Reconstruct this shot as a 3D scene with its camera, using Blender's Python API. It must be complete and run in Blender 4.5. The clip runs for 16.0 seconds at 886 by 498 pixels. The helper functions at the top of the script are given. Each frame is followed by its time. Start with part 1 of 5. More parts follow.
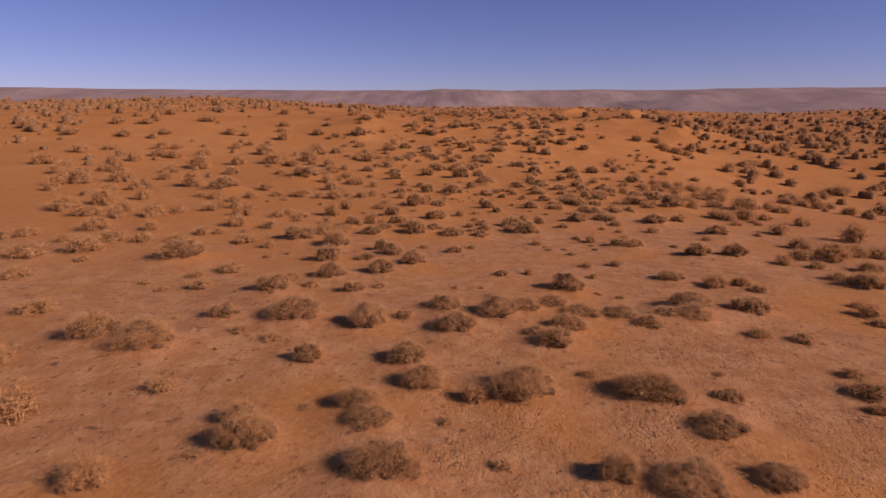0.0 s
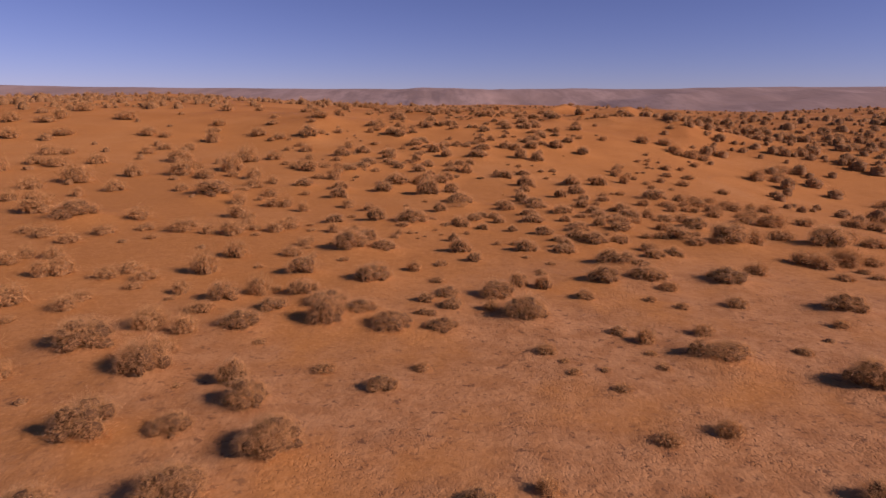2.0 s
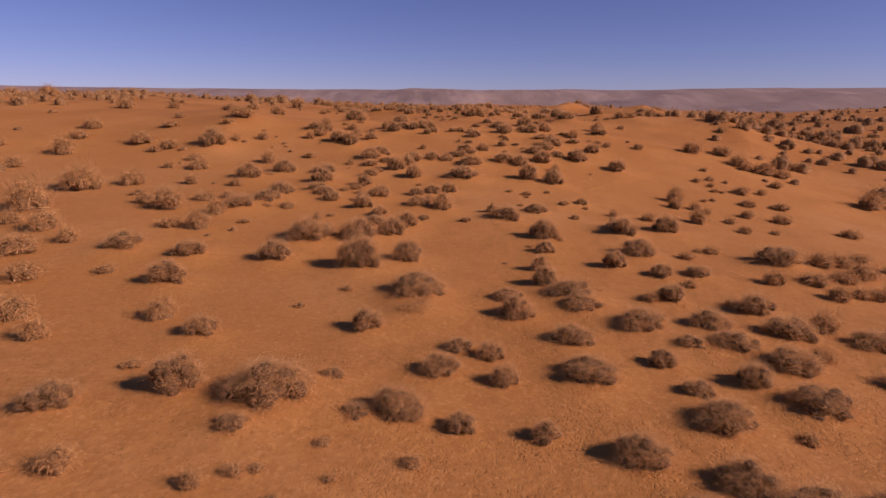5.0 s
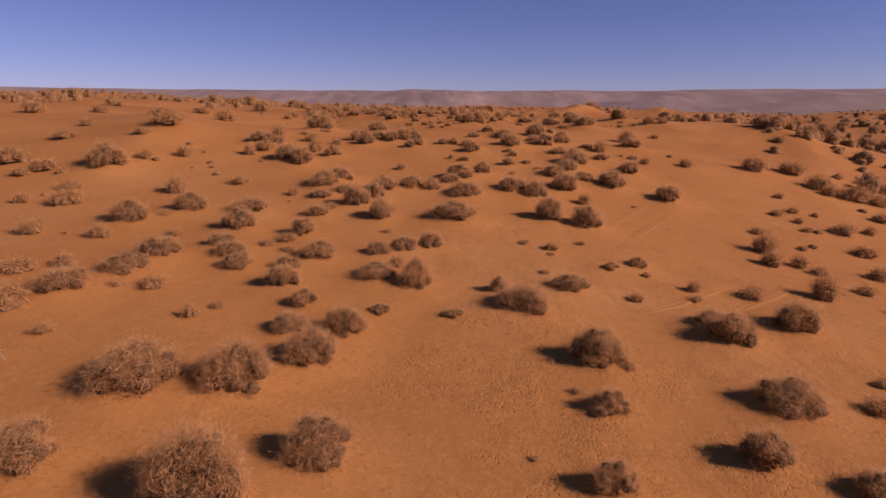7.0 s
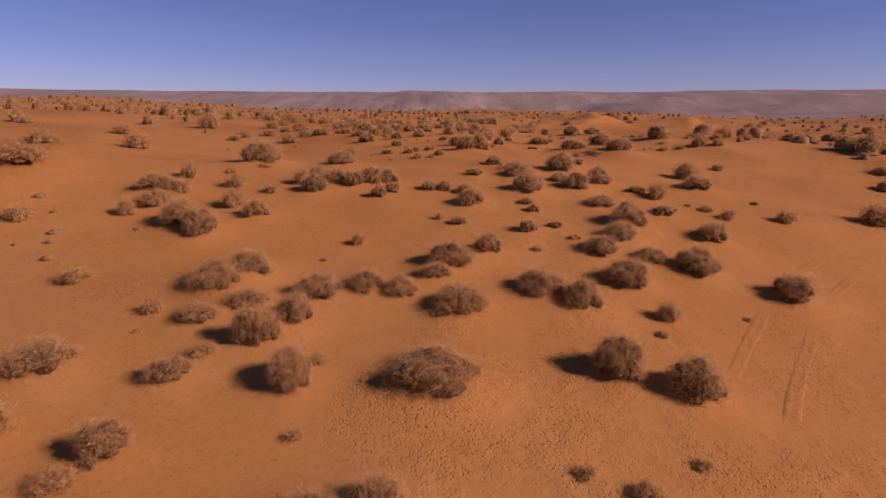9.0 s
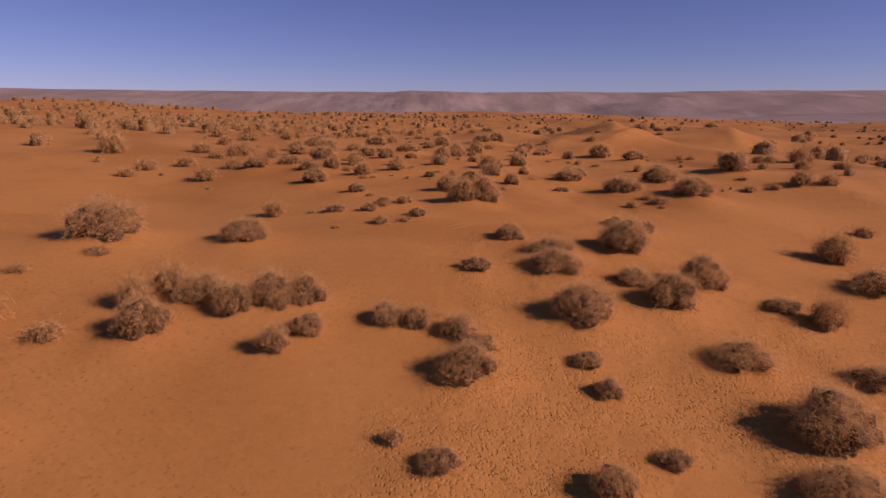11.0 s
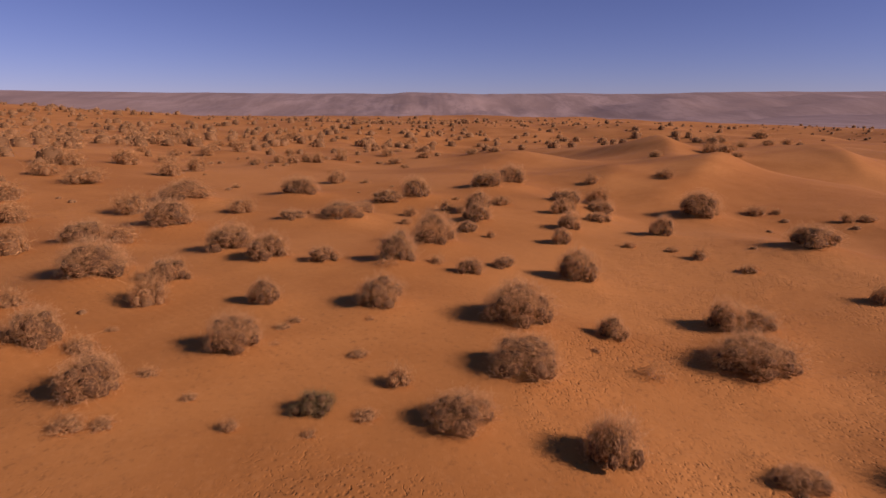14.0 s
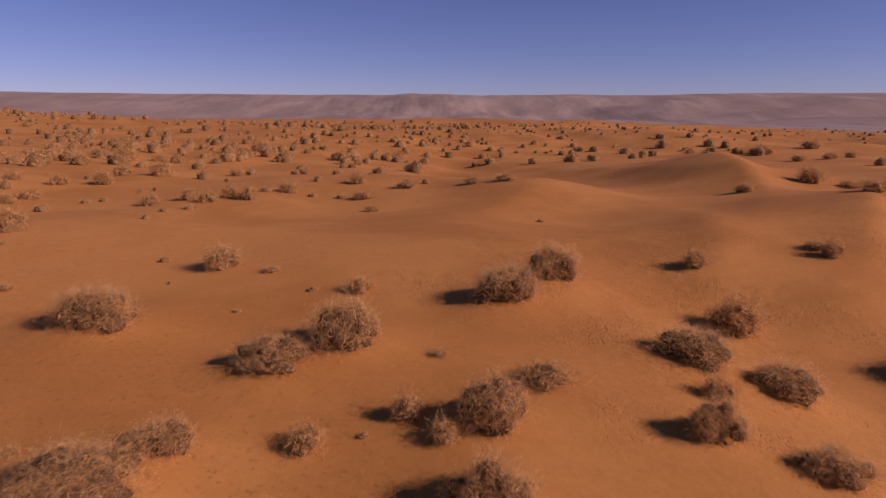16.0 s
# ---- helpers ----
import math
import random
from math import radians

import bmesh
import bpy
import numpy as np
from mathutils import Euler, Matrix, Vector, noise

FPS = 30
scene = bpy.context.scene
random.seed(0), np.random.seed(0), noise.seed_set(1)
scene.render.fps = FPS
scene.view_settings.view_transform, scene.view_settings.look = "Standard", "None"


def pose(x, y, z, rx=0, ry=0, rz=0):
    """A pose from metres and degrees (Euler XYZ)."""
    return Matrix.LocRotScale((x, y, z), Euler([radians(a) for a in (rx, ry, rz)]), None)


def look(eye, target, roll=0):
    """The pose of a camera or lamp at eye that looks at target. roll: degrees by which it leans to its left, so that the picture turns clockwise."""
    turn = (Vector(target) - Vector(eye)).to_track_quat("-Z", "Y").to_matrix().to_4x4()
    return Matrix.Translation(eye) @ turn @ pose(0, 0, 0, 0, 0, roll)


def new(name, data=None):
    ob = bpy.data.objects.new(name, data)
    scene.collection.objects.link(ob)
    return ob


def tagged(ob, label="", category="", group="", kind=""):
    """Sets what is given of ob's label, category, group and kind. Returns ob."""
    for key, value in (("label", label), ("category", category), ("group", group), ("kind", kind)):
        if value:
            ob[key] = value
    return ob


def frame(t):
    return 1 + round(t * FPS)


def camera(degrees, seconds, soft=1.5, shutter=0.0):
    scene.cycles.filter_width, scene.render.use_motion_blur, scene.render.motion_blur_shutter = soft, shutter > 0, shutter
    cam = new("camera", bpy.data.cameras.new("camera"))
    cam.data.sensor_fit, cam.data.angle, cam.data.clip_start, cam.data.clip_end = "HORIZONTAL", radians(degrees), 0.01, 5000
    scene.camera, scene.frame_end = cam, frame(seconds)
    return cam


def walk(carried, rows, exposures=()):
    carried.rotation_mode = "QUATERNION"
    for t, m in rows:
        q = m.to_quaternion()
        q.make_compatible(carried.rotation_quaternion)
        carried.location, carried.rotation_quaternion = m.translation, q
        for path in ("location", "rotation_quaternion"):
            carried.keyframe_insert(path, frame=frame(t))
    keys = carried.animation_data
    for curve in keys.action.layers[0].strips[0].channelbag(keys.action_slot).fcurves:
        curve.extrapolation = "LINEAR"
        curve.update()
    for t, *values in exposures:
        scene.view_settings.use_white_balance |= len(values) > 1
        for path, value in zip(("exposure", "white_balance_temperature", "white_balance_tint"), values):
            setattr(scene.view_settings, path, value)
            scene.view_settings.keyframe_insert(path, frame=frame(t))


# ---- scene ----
cam = camera(72.0, 16.0, soft=1.4, shutter=0.12)
METRES, EYE, TILT, LEAN, TURN = 130.0, 7.5, -13.3, 0.0, 0.0
ROWS = [
    (0, 0.0000, 0.0000, 0.0000, 0.00, 0.00, 0.00),
    (0.5, 0.0032, 0.0316, 0.0062, 0.01, 0.01, 0.02),
    (1, 0.0069, 0.0631, 0.0130, -1.05, -0.06, 0.19),
    (1.5, 0.0101, 0.0944, 0.0194, -1.59, -0.12, 0.28),
    (2, 0.0130, 0.1258, 0.0256, -1.62, -0.10, 0.30),
    (2.5, 0.0163, 0.1574, 0.0321, -1.64, -0.10, 0.30),
    (3, 0.0196, 0.1892, 0.0387, -1.65, -0.07, 0.31),
    (3.5, 0.0226, 0.2204, 0.0457, -1.69, -0.04, 0.30),
    (4, 0.0263, 0.2506, 0.0515, -2.30, -0.05, 0.40),
    (6.5, 0.0407, 0.3884, 0.0822, -2.45, 0.05, 0.44),
    (7, 0.0438, 0.4150, 0.0905, -2.50, 0.07, 0.46),
    (7.5, 0.0462, 0.4420, 0.0993, -2.52, 0.11, 0.49),
    (8, 0.0491, 0.4692, 0.1083, -2.53, 0.12, 0.53),
    (8.5, 0.0518, 0.4972, 0.1178, -2.51, 0.11, 0.52),
    (9, 0.0543, 0.5256, 0.1271, -2.50, 0.16, 0.53),
    (11.5, 0.0685, 0.6760, 0.1738, -2.56, 0.15, 0.44),
    (12, 0.0717, 0.7063, 0.1827, -2.53, 0.21, 0.46),
    (12.5, 0.0749, 0.7370, 0.1909, -2.55, 0.26, 0.48),
    (13, 0.0781, 0.7677, 0.1988, -2.54, 0.26, 0.48),
    (13.5, 0.0812, 0.7991, 0.2068, -2.55, 0.27, 0.49),
    (14, 0.0839, 0.8312, 0.2151, -2.53, 0.29, 0.52),
    (14.5, 0.0873, 0.8637, 0.2236, -2.50, 0.31, 0.53),
    (15, 0.0903, 0.8967, 0.2325, -2.50, 0.32, 0.58),
    (15.5, 0.0930, 0.9295, 0.2416, -2.49, 0.37, 0.54),
    (16, 0.0959, 0.9622, 0.2509, -2.49, 0.40, 0.50),
]
walk(cam, [(t, pose(0, 0, EYE, TILT, LEAN, TURN) @ pose(METRES * x, METRES * y, METRES * z, 90 + pitch, roll, yaw)) for t, x, y, z, yaw, pitch, roll in ROWS], exposures=[(0.0, 0.23, 6200, 62), (4.0, 0.23, 6200, 62), (8.0, 0.20, 6200, 62), (11.5, 0.13, 6200, 62)])

# ---- light ----
SUN_AZIMUTH, SUN_HEIGHT = 111.0, 30.5
world = bpy.data.worlds.new("sky")
scene.world = world
world.use_nodes = True
sky_nodes = world.node_tree
sky = sky_nodes.nodes.new("ShaderNodeTexSky")
sky.sky_type = "NISHITA"
sky.sun_disc = False
sky.sun_elevation, sky.sun_rotation = radians(SUN_HEIGHT), radians(SUN_AZIMUTH)
sky.altitude, sky.air_density, sky.dust_density, sky.ozone_density = 600, 0.75, 0.1, 4.5
sky_nodes.nodes["Background"].inputs["Strength"].default_value = 0.05
sky_nodes.links.new(sky.outputs[0], sky_nodes.nodes["Background"].inputs[0])
sun = new("sun", bpy.data.lights.new("sun", "SUN"))
sun.data.energy, sun.data.angle, sun.data.color = 3.7, radians(0.5), (1.0, 0.86, 0.66)
sun_way = Vector((math.sin(radians(SUN_AZIMUTH)) * math.cos(radians(SUN_HEIGHT)), math.cos(radians(SUN_AZIMUTH)) * math.cos(radians(SUN_HEIGHT)), math.sin(radians(SUN_HEIGHT))))
sun.matrix_world = look(sun_way * 400, (0, 0, 0))


# ---- materials ----
class Nodes:
    """A short way to write node materials."""

    def __init__(self, name):
        self.material = bpy.data.materials.new(name)
        self.material.use_nodes = True
        self.tree = self.material.node_tree
        self.shader = self.tree.nodes["Principled BSDF"]

    def add(self, kind, inputs=None, **settings):
        node = self.tree.nodes.new(kind)
        if "operation" in settings:
            node.operation = settings["operation"]
        if "data_type" in settings:
            node.data_type = settings["data_type"]
        if "interpolation_type" in settings:
            node.interpolation_type = settings["interpolation_type"]
        if "feature" in settings:
            node.feature = settings["feature"]
        if "bands_direction" in settings:
            node.bands_direction = settings["bands_direction"]
        for key, value in (inputs or {}).items():
            self.put(node.inputs[key], value)
        return node

    def put(self, socket, value):
        if isinstance(value, bpy.types.NodeSocket):
            self.tree.links.new(value, socket)
        else:
            socket.default_value = value

    def noise(self, where, scale, detail=4.0, rough=0.55, warp=0.0):
        return self.add("ShaderNodeTexNoise", {"Vector": where, "Scale": scale, "Detail": detail, "Roughness": rough, "Distortion": warp}).outputs["Fac"]

    def span(self, value, low, high, to_low=0.0, to_high=1.0):
        return self.add("ShaderNodeMapRange", {"Value": value, "From Min": low, "From Max": high, "To Min": to_low, "To Max": to_high}, interpolation_type="SMOOTHSTEP").outputs["Result"]

    def mix(self, fac, a, b):
        node = self.add("ShaderNodeMix", data_type="RGBA")
        self.put(node.inputs[0], fac)
        self.put(node.inputs[6], a)
        self.put(node.inputs[7], b)
        return node.outputs[2]

    def sums(self, operation, a, b):
        return self.add("ShaderNodeMath", {0: a, 1: b}, operation=operation).outputs[0]

    def bump(self, height, strength, distance, normal=None):
        node = self.add("ShaderNodeBump", {"Height": height, "Strength": strength, "Distance": distance})
        if normal is not None:
            self.put(node.inputs["Normal"], normal)
        return node.outputs["Normal"]


def ground_material():
    n = Nodes("desert_ground")
    place = n.add("ShaderNodeNewGeometry").outputs["Position"]
    axis = n.add("ShaderNodeSeparateXYZ", {0: place})
    x, y = axis.outputs[0], axis.outputs[1]
    broad, middle, fine = n.noise(place, 0.035, 3), n.noise(place, 0.35, 4), n.noise(place, 5.0, 5, 0.65)
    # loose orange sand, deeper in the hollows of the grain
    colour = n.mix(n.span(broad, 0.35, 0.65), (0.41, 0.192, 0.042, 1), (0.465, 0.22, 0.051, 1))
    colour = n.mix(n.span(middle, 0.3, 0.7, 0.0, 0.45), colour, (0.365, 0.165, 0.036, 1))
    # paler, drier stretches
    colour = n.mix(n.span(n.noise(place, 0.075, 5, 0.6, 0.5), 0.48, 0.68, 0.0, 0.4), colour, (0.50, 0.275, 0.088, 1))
    # deeper orange to the north, with undulation shade painted in as darker patches
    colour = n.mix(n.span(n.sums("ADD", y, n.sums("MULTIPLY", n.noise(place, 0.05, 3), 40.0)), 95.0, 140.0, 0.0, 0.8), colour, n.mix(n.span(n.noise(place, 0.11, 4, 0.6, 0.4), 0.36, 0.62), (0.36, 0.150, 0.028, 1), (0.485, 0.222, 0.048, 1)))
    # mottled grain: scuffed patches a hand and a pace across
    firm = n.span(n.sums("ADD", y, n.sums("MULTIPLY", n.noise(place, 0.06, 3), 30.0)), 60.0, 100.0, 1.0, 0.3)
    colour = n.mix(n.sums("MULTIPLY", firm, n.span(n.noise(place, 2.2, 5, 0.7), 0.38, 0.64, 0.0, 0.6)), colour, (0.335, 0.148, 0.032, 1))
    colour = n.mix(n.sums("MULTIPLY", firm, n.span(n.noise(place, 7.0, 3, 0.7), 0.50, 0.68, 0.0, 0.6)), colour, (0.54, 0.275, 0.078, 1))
    # hard pale crust on the flat where the flight begins
    reach = n.span(n.sums("ADD", n.sums("SUBTRACT", y, n.span(x, -10.0, 14.0, 6.0, 17.0)), n.sums("MULTIPLY", n.noise(place, 0.09, 4), 26.0)), 32.0, 48.0, 1.0, 0.0)
    crust = n.sums("MULTIPLY", reach, n.span(n.noise(place, 0.16, 5, 0.6), 0.32, 0.54))
    colour = n.mix(n.sums("MULTIPLY", crust, 0.85), colour, n.mix(n.span(n.noise(place, 1.3, 5, 0.7), 0.35, 0.65), (0.325, 0.162, 0.054, 1), (0.45, 0.252, 0.094, 1)))
    # dark grit, thickest on trodden ground
    grit = n.sums("MULTIPLY", n.span(n.noise(place, 9.0, 3, 0.7), 0.56, 0.70), n.span(n.noise(place, 0.12, 3), 0.40, 0.60, 0.3, 1.0))
    colour = n.mix(n.sums("MULTIPLY", grit, 0.6), colour, (0.19, 0.088, 0.022, 1))
    litter = n.sums("MULTIPLY", n.span(n.noise(place, 3.4, 4, 0.75), 0.57, 0.65), n.sums("ADD", crust, 0.12))
    colour = n.mix(n.sums("MULTIPLY", litter, 0.75), colour, (0.13, 0.066, 0.028, 1))
    # bare stone of the distant plain and plateau, haze put into its mauve colour
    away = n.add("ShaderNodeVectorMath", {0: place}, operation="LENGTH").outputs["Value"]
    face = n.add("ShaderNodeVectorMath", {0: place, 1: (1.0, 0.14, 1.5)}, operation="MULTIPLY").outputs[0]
    # patchy tones, stretched so that the dark ones paint in gully relief
    hazed_stone = n.mix(n.span(n.noise(face, 0.009, 6, 0.62, 0.6), 0.38, 0.62), (0.24, 0.19, 0.148, 1), (0.33, 0.265, 0.208, 1))
    hazed_stone = n.mix(n.span(n.noise(face, 0.042, 5, 0.7, 0.8), 0.47, 0.60, 0.0, 0.35), hazed_stone, (0.18, 0.142, 0.11, 1))
    hazed_stone = n.mix(n.span(n.noise(place, 0.0012, 5), 0.45, 0.65, 0.0, 0.5), hazed_stone, (0.29, 0.22, 0.16, 1))
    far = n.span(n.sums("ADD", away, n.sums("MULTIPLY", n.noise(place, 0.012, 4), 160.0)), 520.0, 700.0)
    n.put(n.shader.inputs["Base Color"], n.mix(far, colour, hazed_stone))
    n.put(n.shader.inputs["Roughness"], 0.92)
    n.put(n.shader.inputs["Specular IOR Level"], 0.15)
    # hoof marks in trodden stretches, faint ripples elsewhere, grain all over
    trodden = n.span(n.sums("ADD", n.noise(place, 0.07, 3), n.sums("ADD", n.span(n.sums("SUBTRACT", x, n.sums("MULTIPLY", y, 0.1)), -7.0, 5.0, -0.12, 0.12), n.span(y, 75.0, 110.0, 0.05, 0.01))), 0.48, 0.58)
    trodden = n.sums("MULTIPLY", trodden, n.span(n.sums("SUBTRACT", y, n.span(x, 4.0, 14.0, 0.0, 12.0)), 138.0, 146.0, 1.0, 0.15))
    cell = n.add("ShaderNodeTexVoronoi", {"Vector": n.add("ShaderNodeVectorMath", {0: place, 1: n.add("ShaderNodeTexNoise", {"Vector": place, "Scale": 4.0, "Detail": 2.0}).outputs["Color"]}, operation="ADD").outputs[0], "Scale": 6.0, "Randomness": 1.0}, feature="F1").outputs["Distance"]
    small = n.add("ShaderNodeTexVoronoi", {"Vector": place, "Scale": 9.5, "Randomness": 1.0}, feature="F1").outputs["Distance"]
    marks = n.sums("ADD", n.span(cell, 0.10, 0.34), n.sums("MULTIPLY", n.span(small, 0.12, 0.4), 0.5))
    ripple = n.add("ShaderNodeTexWave", {"Vector": place, "Scale": 1.9, "Distortion": 9.0, "Detail": 3.0, "Detail Scale": 0.5, "Detail Roughness": 0.6}, bands_direction="DIAGONAL").outputs["Fac"]
    ribbed = n.span(n.noise(place, 0.05, 2), 0.50, 0.62)
    height = n.sums("ADD", n.sums("MULTIPLY", n.sums("MULTIPLY", marks, trodden), n.span(n.noise(place, 0.45, 4), 0.38, 0.66, 0.004, 0.030)), n.sums("MULTIPLY", n.sums("MULTIPLY", ripple, ribbed), 0.002))
    height = n.sums("ADD", height, n.sums("MULTIPLY", n.sums("MULTIPLY", fine, n.sums("ADD", firm, crust)), 0.026))
    near = n.span(away, 150.0, 420.0, 0.9, 0.15)
    n.put(n.shader.inputs["Normal"], n.bump(height, near, 1.0))
    return n.material


def twig_material(name, dark, light, grey, through_light=0.0):
    """Dry wood: every twig its own shade, every shrub a little greyer or browner."""
    n = Nodes(name)
    shade = n.add("ShaderNodeNewGeometry").outputs["Random Per Island"]
    whole = n.add("ShaderNodeObjectInfo").outputs["Random"]
    colour = n.mix(n.sums("POWER", shade, 1.3), (*dark, 1), (*light, 1))
    colour = n.mix(n.sums("MULTIPLY", whole, 0.4), colour, (*grey, 1))
    n.put(n.shader.inputs["Base Color"], colour)
    n.put(n.shader.inputs["Roughness"], 0.85)
    n.put(n.shader.inputs["Specular IOR Level"], 0.2)
    if through_light:
        glow = n.add("ShaderNodeBsdfTranslucent", {"Color": colour})
        both = n.add("ShaderNodeMixShader", {0: through_light, 1: n.shader.outputs[0], 2: glow.outputs[0]})
        n.tree.links.new(both.outputs[0], n.tree.nodes["Material Output"].inputs["Surface"])
    return n.material


sand = ground_material()
dry_twig = twig_material("dry_twig", (0.32, 0.174, 0.056), (0.92, 0.558, 0.188), (0.66, 0.424, 0.146), 0.4)
scrub_twig = twig_material("scrub_twig", (0.42, 0.235, 0.078), (0.80, 0.478, 0.161), (0.61, 0.374, 0.128), 0.3)
# halo ends painted paler, in place of light scattered through the fringe
backlit_tip = twig_material("backlit_tip", (0.66, 0.392, 0.138), (0.98, 0.635, 0.255), (0.80, 0.52, 0.210), 0.5)
green_twig = twig_material("green_twig", (0.13, 0.088, 0.028), (0.50, 0.375, 0.130), (0.34, 0.26, 0.095), 0.3)
old_wood = twig_material("old_wood", (0.16, 0.11, 0.08), (0.34, 0.26, 0.20), (0.28, 0.24, 0.2))
bleached = twig_material("bleached_wood", (0.42, 0.28, 0.14), (0.62, 0.44, 0.24), (0.52, 0.38, 0.22))
# inner fillings of shrubs and scrub, coloured dark to give shade between twigs
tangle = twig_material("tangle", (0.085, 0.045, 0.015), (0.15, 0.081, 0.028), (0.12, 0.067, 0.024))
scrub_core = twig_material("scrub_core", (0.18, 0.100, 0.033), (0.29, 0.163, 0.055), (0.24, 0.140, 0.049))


# ---- the lie of the land ----
SWELLS = (
    (-0.0, 0.0, 0.3, 0.4, 0.2, 0.0, 0.0),
    (0.0, 0.1, 0.2, -0.1, -0.3, -0.1, -0.0),
    (0.2, 0.1, -0.3, -0.2, -0.5, -0.2, -0.0),
    (0.5, 0.2, -0.1, 0.9, -1.0, -1.0, -0.2),
    (0.5, 0.0, -0.5, 0.6, -2.2, -2.1, -0.4),
    (0.4, 0.0, -0.9, 1.0, -0.0, -1.0, -0.3),
    (0.4, 0.7, -0.4, -0.4, 0.1, -0.1, -0.1),
    (0.2, 0.6, 0.4, -0.6, -0.3, 0.1, -0.0),
    (-0.1, -0.4, -0.3, 0.1, 0.2, 0.0, -0.1),
    (-0.1, -0.5, -0.6, -0.1, 0.0, -0.1, -0.1),
    (-0.0, -0.1, -0.2, -0.1, -0.0, -0.0, -0.0),
)  # heights of broad swells, 25 m apart from west to east, 23 m apart from south to north


def fbm(x, y, size, octaves=4, seed=0):
    """Smooth value noise in -1..1, summed over octaves."""
    total, gain = np.zeros(np.shape(x)), 1.0
    for k in range(octaves):
        u, v = np.asarray(x) / size + 17.3 * k + seed, np.asarray(y) / size - 9.1 * k + 2.7 * seed
        i, j = np.floor(u), np.floor(v)
        f, g = u - i, v - j
        f, g = f * f * (3 - 2 * f), g * g * (3 - 2 * g)

        def corner(a, b):
            return np.modf(np.abs(np.sin((i + a) * 127.1 + (j + b) * 311.7 + seed * 7.7) * 43758.5453))[0]

        total += gain * ((corner(0, 0) * (1 - f) + corner(1, 0) * f) * (1 - g) + (corner(0, 1) * (1 - f) + corner(1, 1) * f) * g - 0.5) * 2
        size, gain = size / 2.1, gain * 0.5
    return total


def step(v, low, high):
    s = np.clip((v - low) / (high - low), 0, 1)
    return s * s * (3 - 2 * s)


def ridge(x, y, cx, cy, height, along, across, turn, bend=0.0):
    """A dune: gentle on its windward side, steeper past a bowed crest."""
    c, s = math.cos(radians(turn)), math.sin(radians(turn))
    u, v = (x - cx) * c + (y - cy) * s, -(x - cx) * s + (y - cy) * c
    v = v + bend * (u / along) ** 2 * across
    side = np.where(v < 0, 1.5 * across, 0.6 * across)
    return height * np.exp(-((u / along) ** 2)) * np.exp(-np.abs(v / side) ** 1.3)


DUNES = (
    (-95, 200, 2.6, 70, 22, 10, 0.3),
    (-125, 290, 3.8, 90, 26, 4, 0.2),
    (48, 203, 1.9, 19, 8, -104, 0.3),
    (34, 157, 1.9, 13, 4.6, -122, 0.3),
    (38, 178, 1.9, 15, 4.8, -104, 0.35),
    (52, 170, 1.9, 18, 5.8, -112, 0.4),
    (24, 152, 0.7, 8, 4, -112, 0.3),
    (46, 158, -1.1, 9, 5, -112, 0.2),
    (43, 116, 1.6, 14, 7, -100, 0.3),
    (21, 170, 0.7, 14, 7, -110, 0.3),
    (16.5, 151, 0.5, 9, 5, -70, 0.3),
    (-13, 104, 0.9, 12, 6, -85, 0.3),
    (72, 190, 2.0, 18, 9, -100, 0.3),
)  # x, y, height, length, breadth, turn, bow


FAR_SWELLS = (
    (-100, 215, 0.4),
    (-100, 265, 0.6),
    (-100, 320, 1.6),
    (-55, 265, -0.6),
    (-55, 320, -0.5),
    (-10, 215, -0.3),
    (-10, 265, -0.2),
    (-10, 320, -1.2),
    (35, 215, -2.9),
    (35, 265, -0.2),
    (35, 320, -0.4),
    (80, 215, -1.0),
    (80, 265, 1.6),
    (80, 320, -1.3),
    (125, 215, -0.4),
    (125, 265, -5.0),
    (125, 320, -6.7),
    (90, 150, -1.5),
    (110, 200, -0.9),
)  # x, y, height


LOCAL_SWELLS = (
    (0, 60, -0.2),
    (12, 60, -0.1),
    (-12, 75, 0.4),
    (-12, 90, -0.2),
    (0, 90, -0.1),
    (25, 90, -0.3),
    (-12, 105, 0.4),
    (0, 105, 0.1),
    (38, 105, -0.6),
    (0, 120, -0.2),
    (25, 120, 0.5),
    (38, 120, -0.3),
    (12, 135, 0.2),
    (38, 135, -0.4),
    (25, 150, -0.2),
    (38, 150, -0.3),
    (0, 165, -0.2),
    (12, 165, -0.3),
    (38, 165, -0.2),
    (0, 180, 0.5),
    (38, 180, 0.1),
    (52, 180, -0.2),
)  # x, y, height of humps and dips some nine metres broad


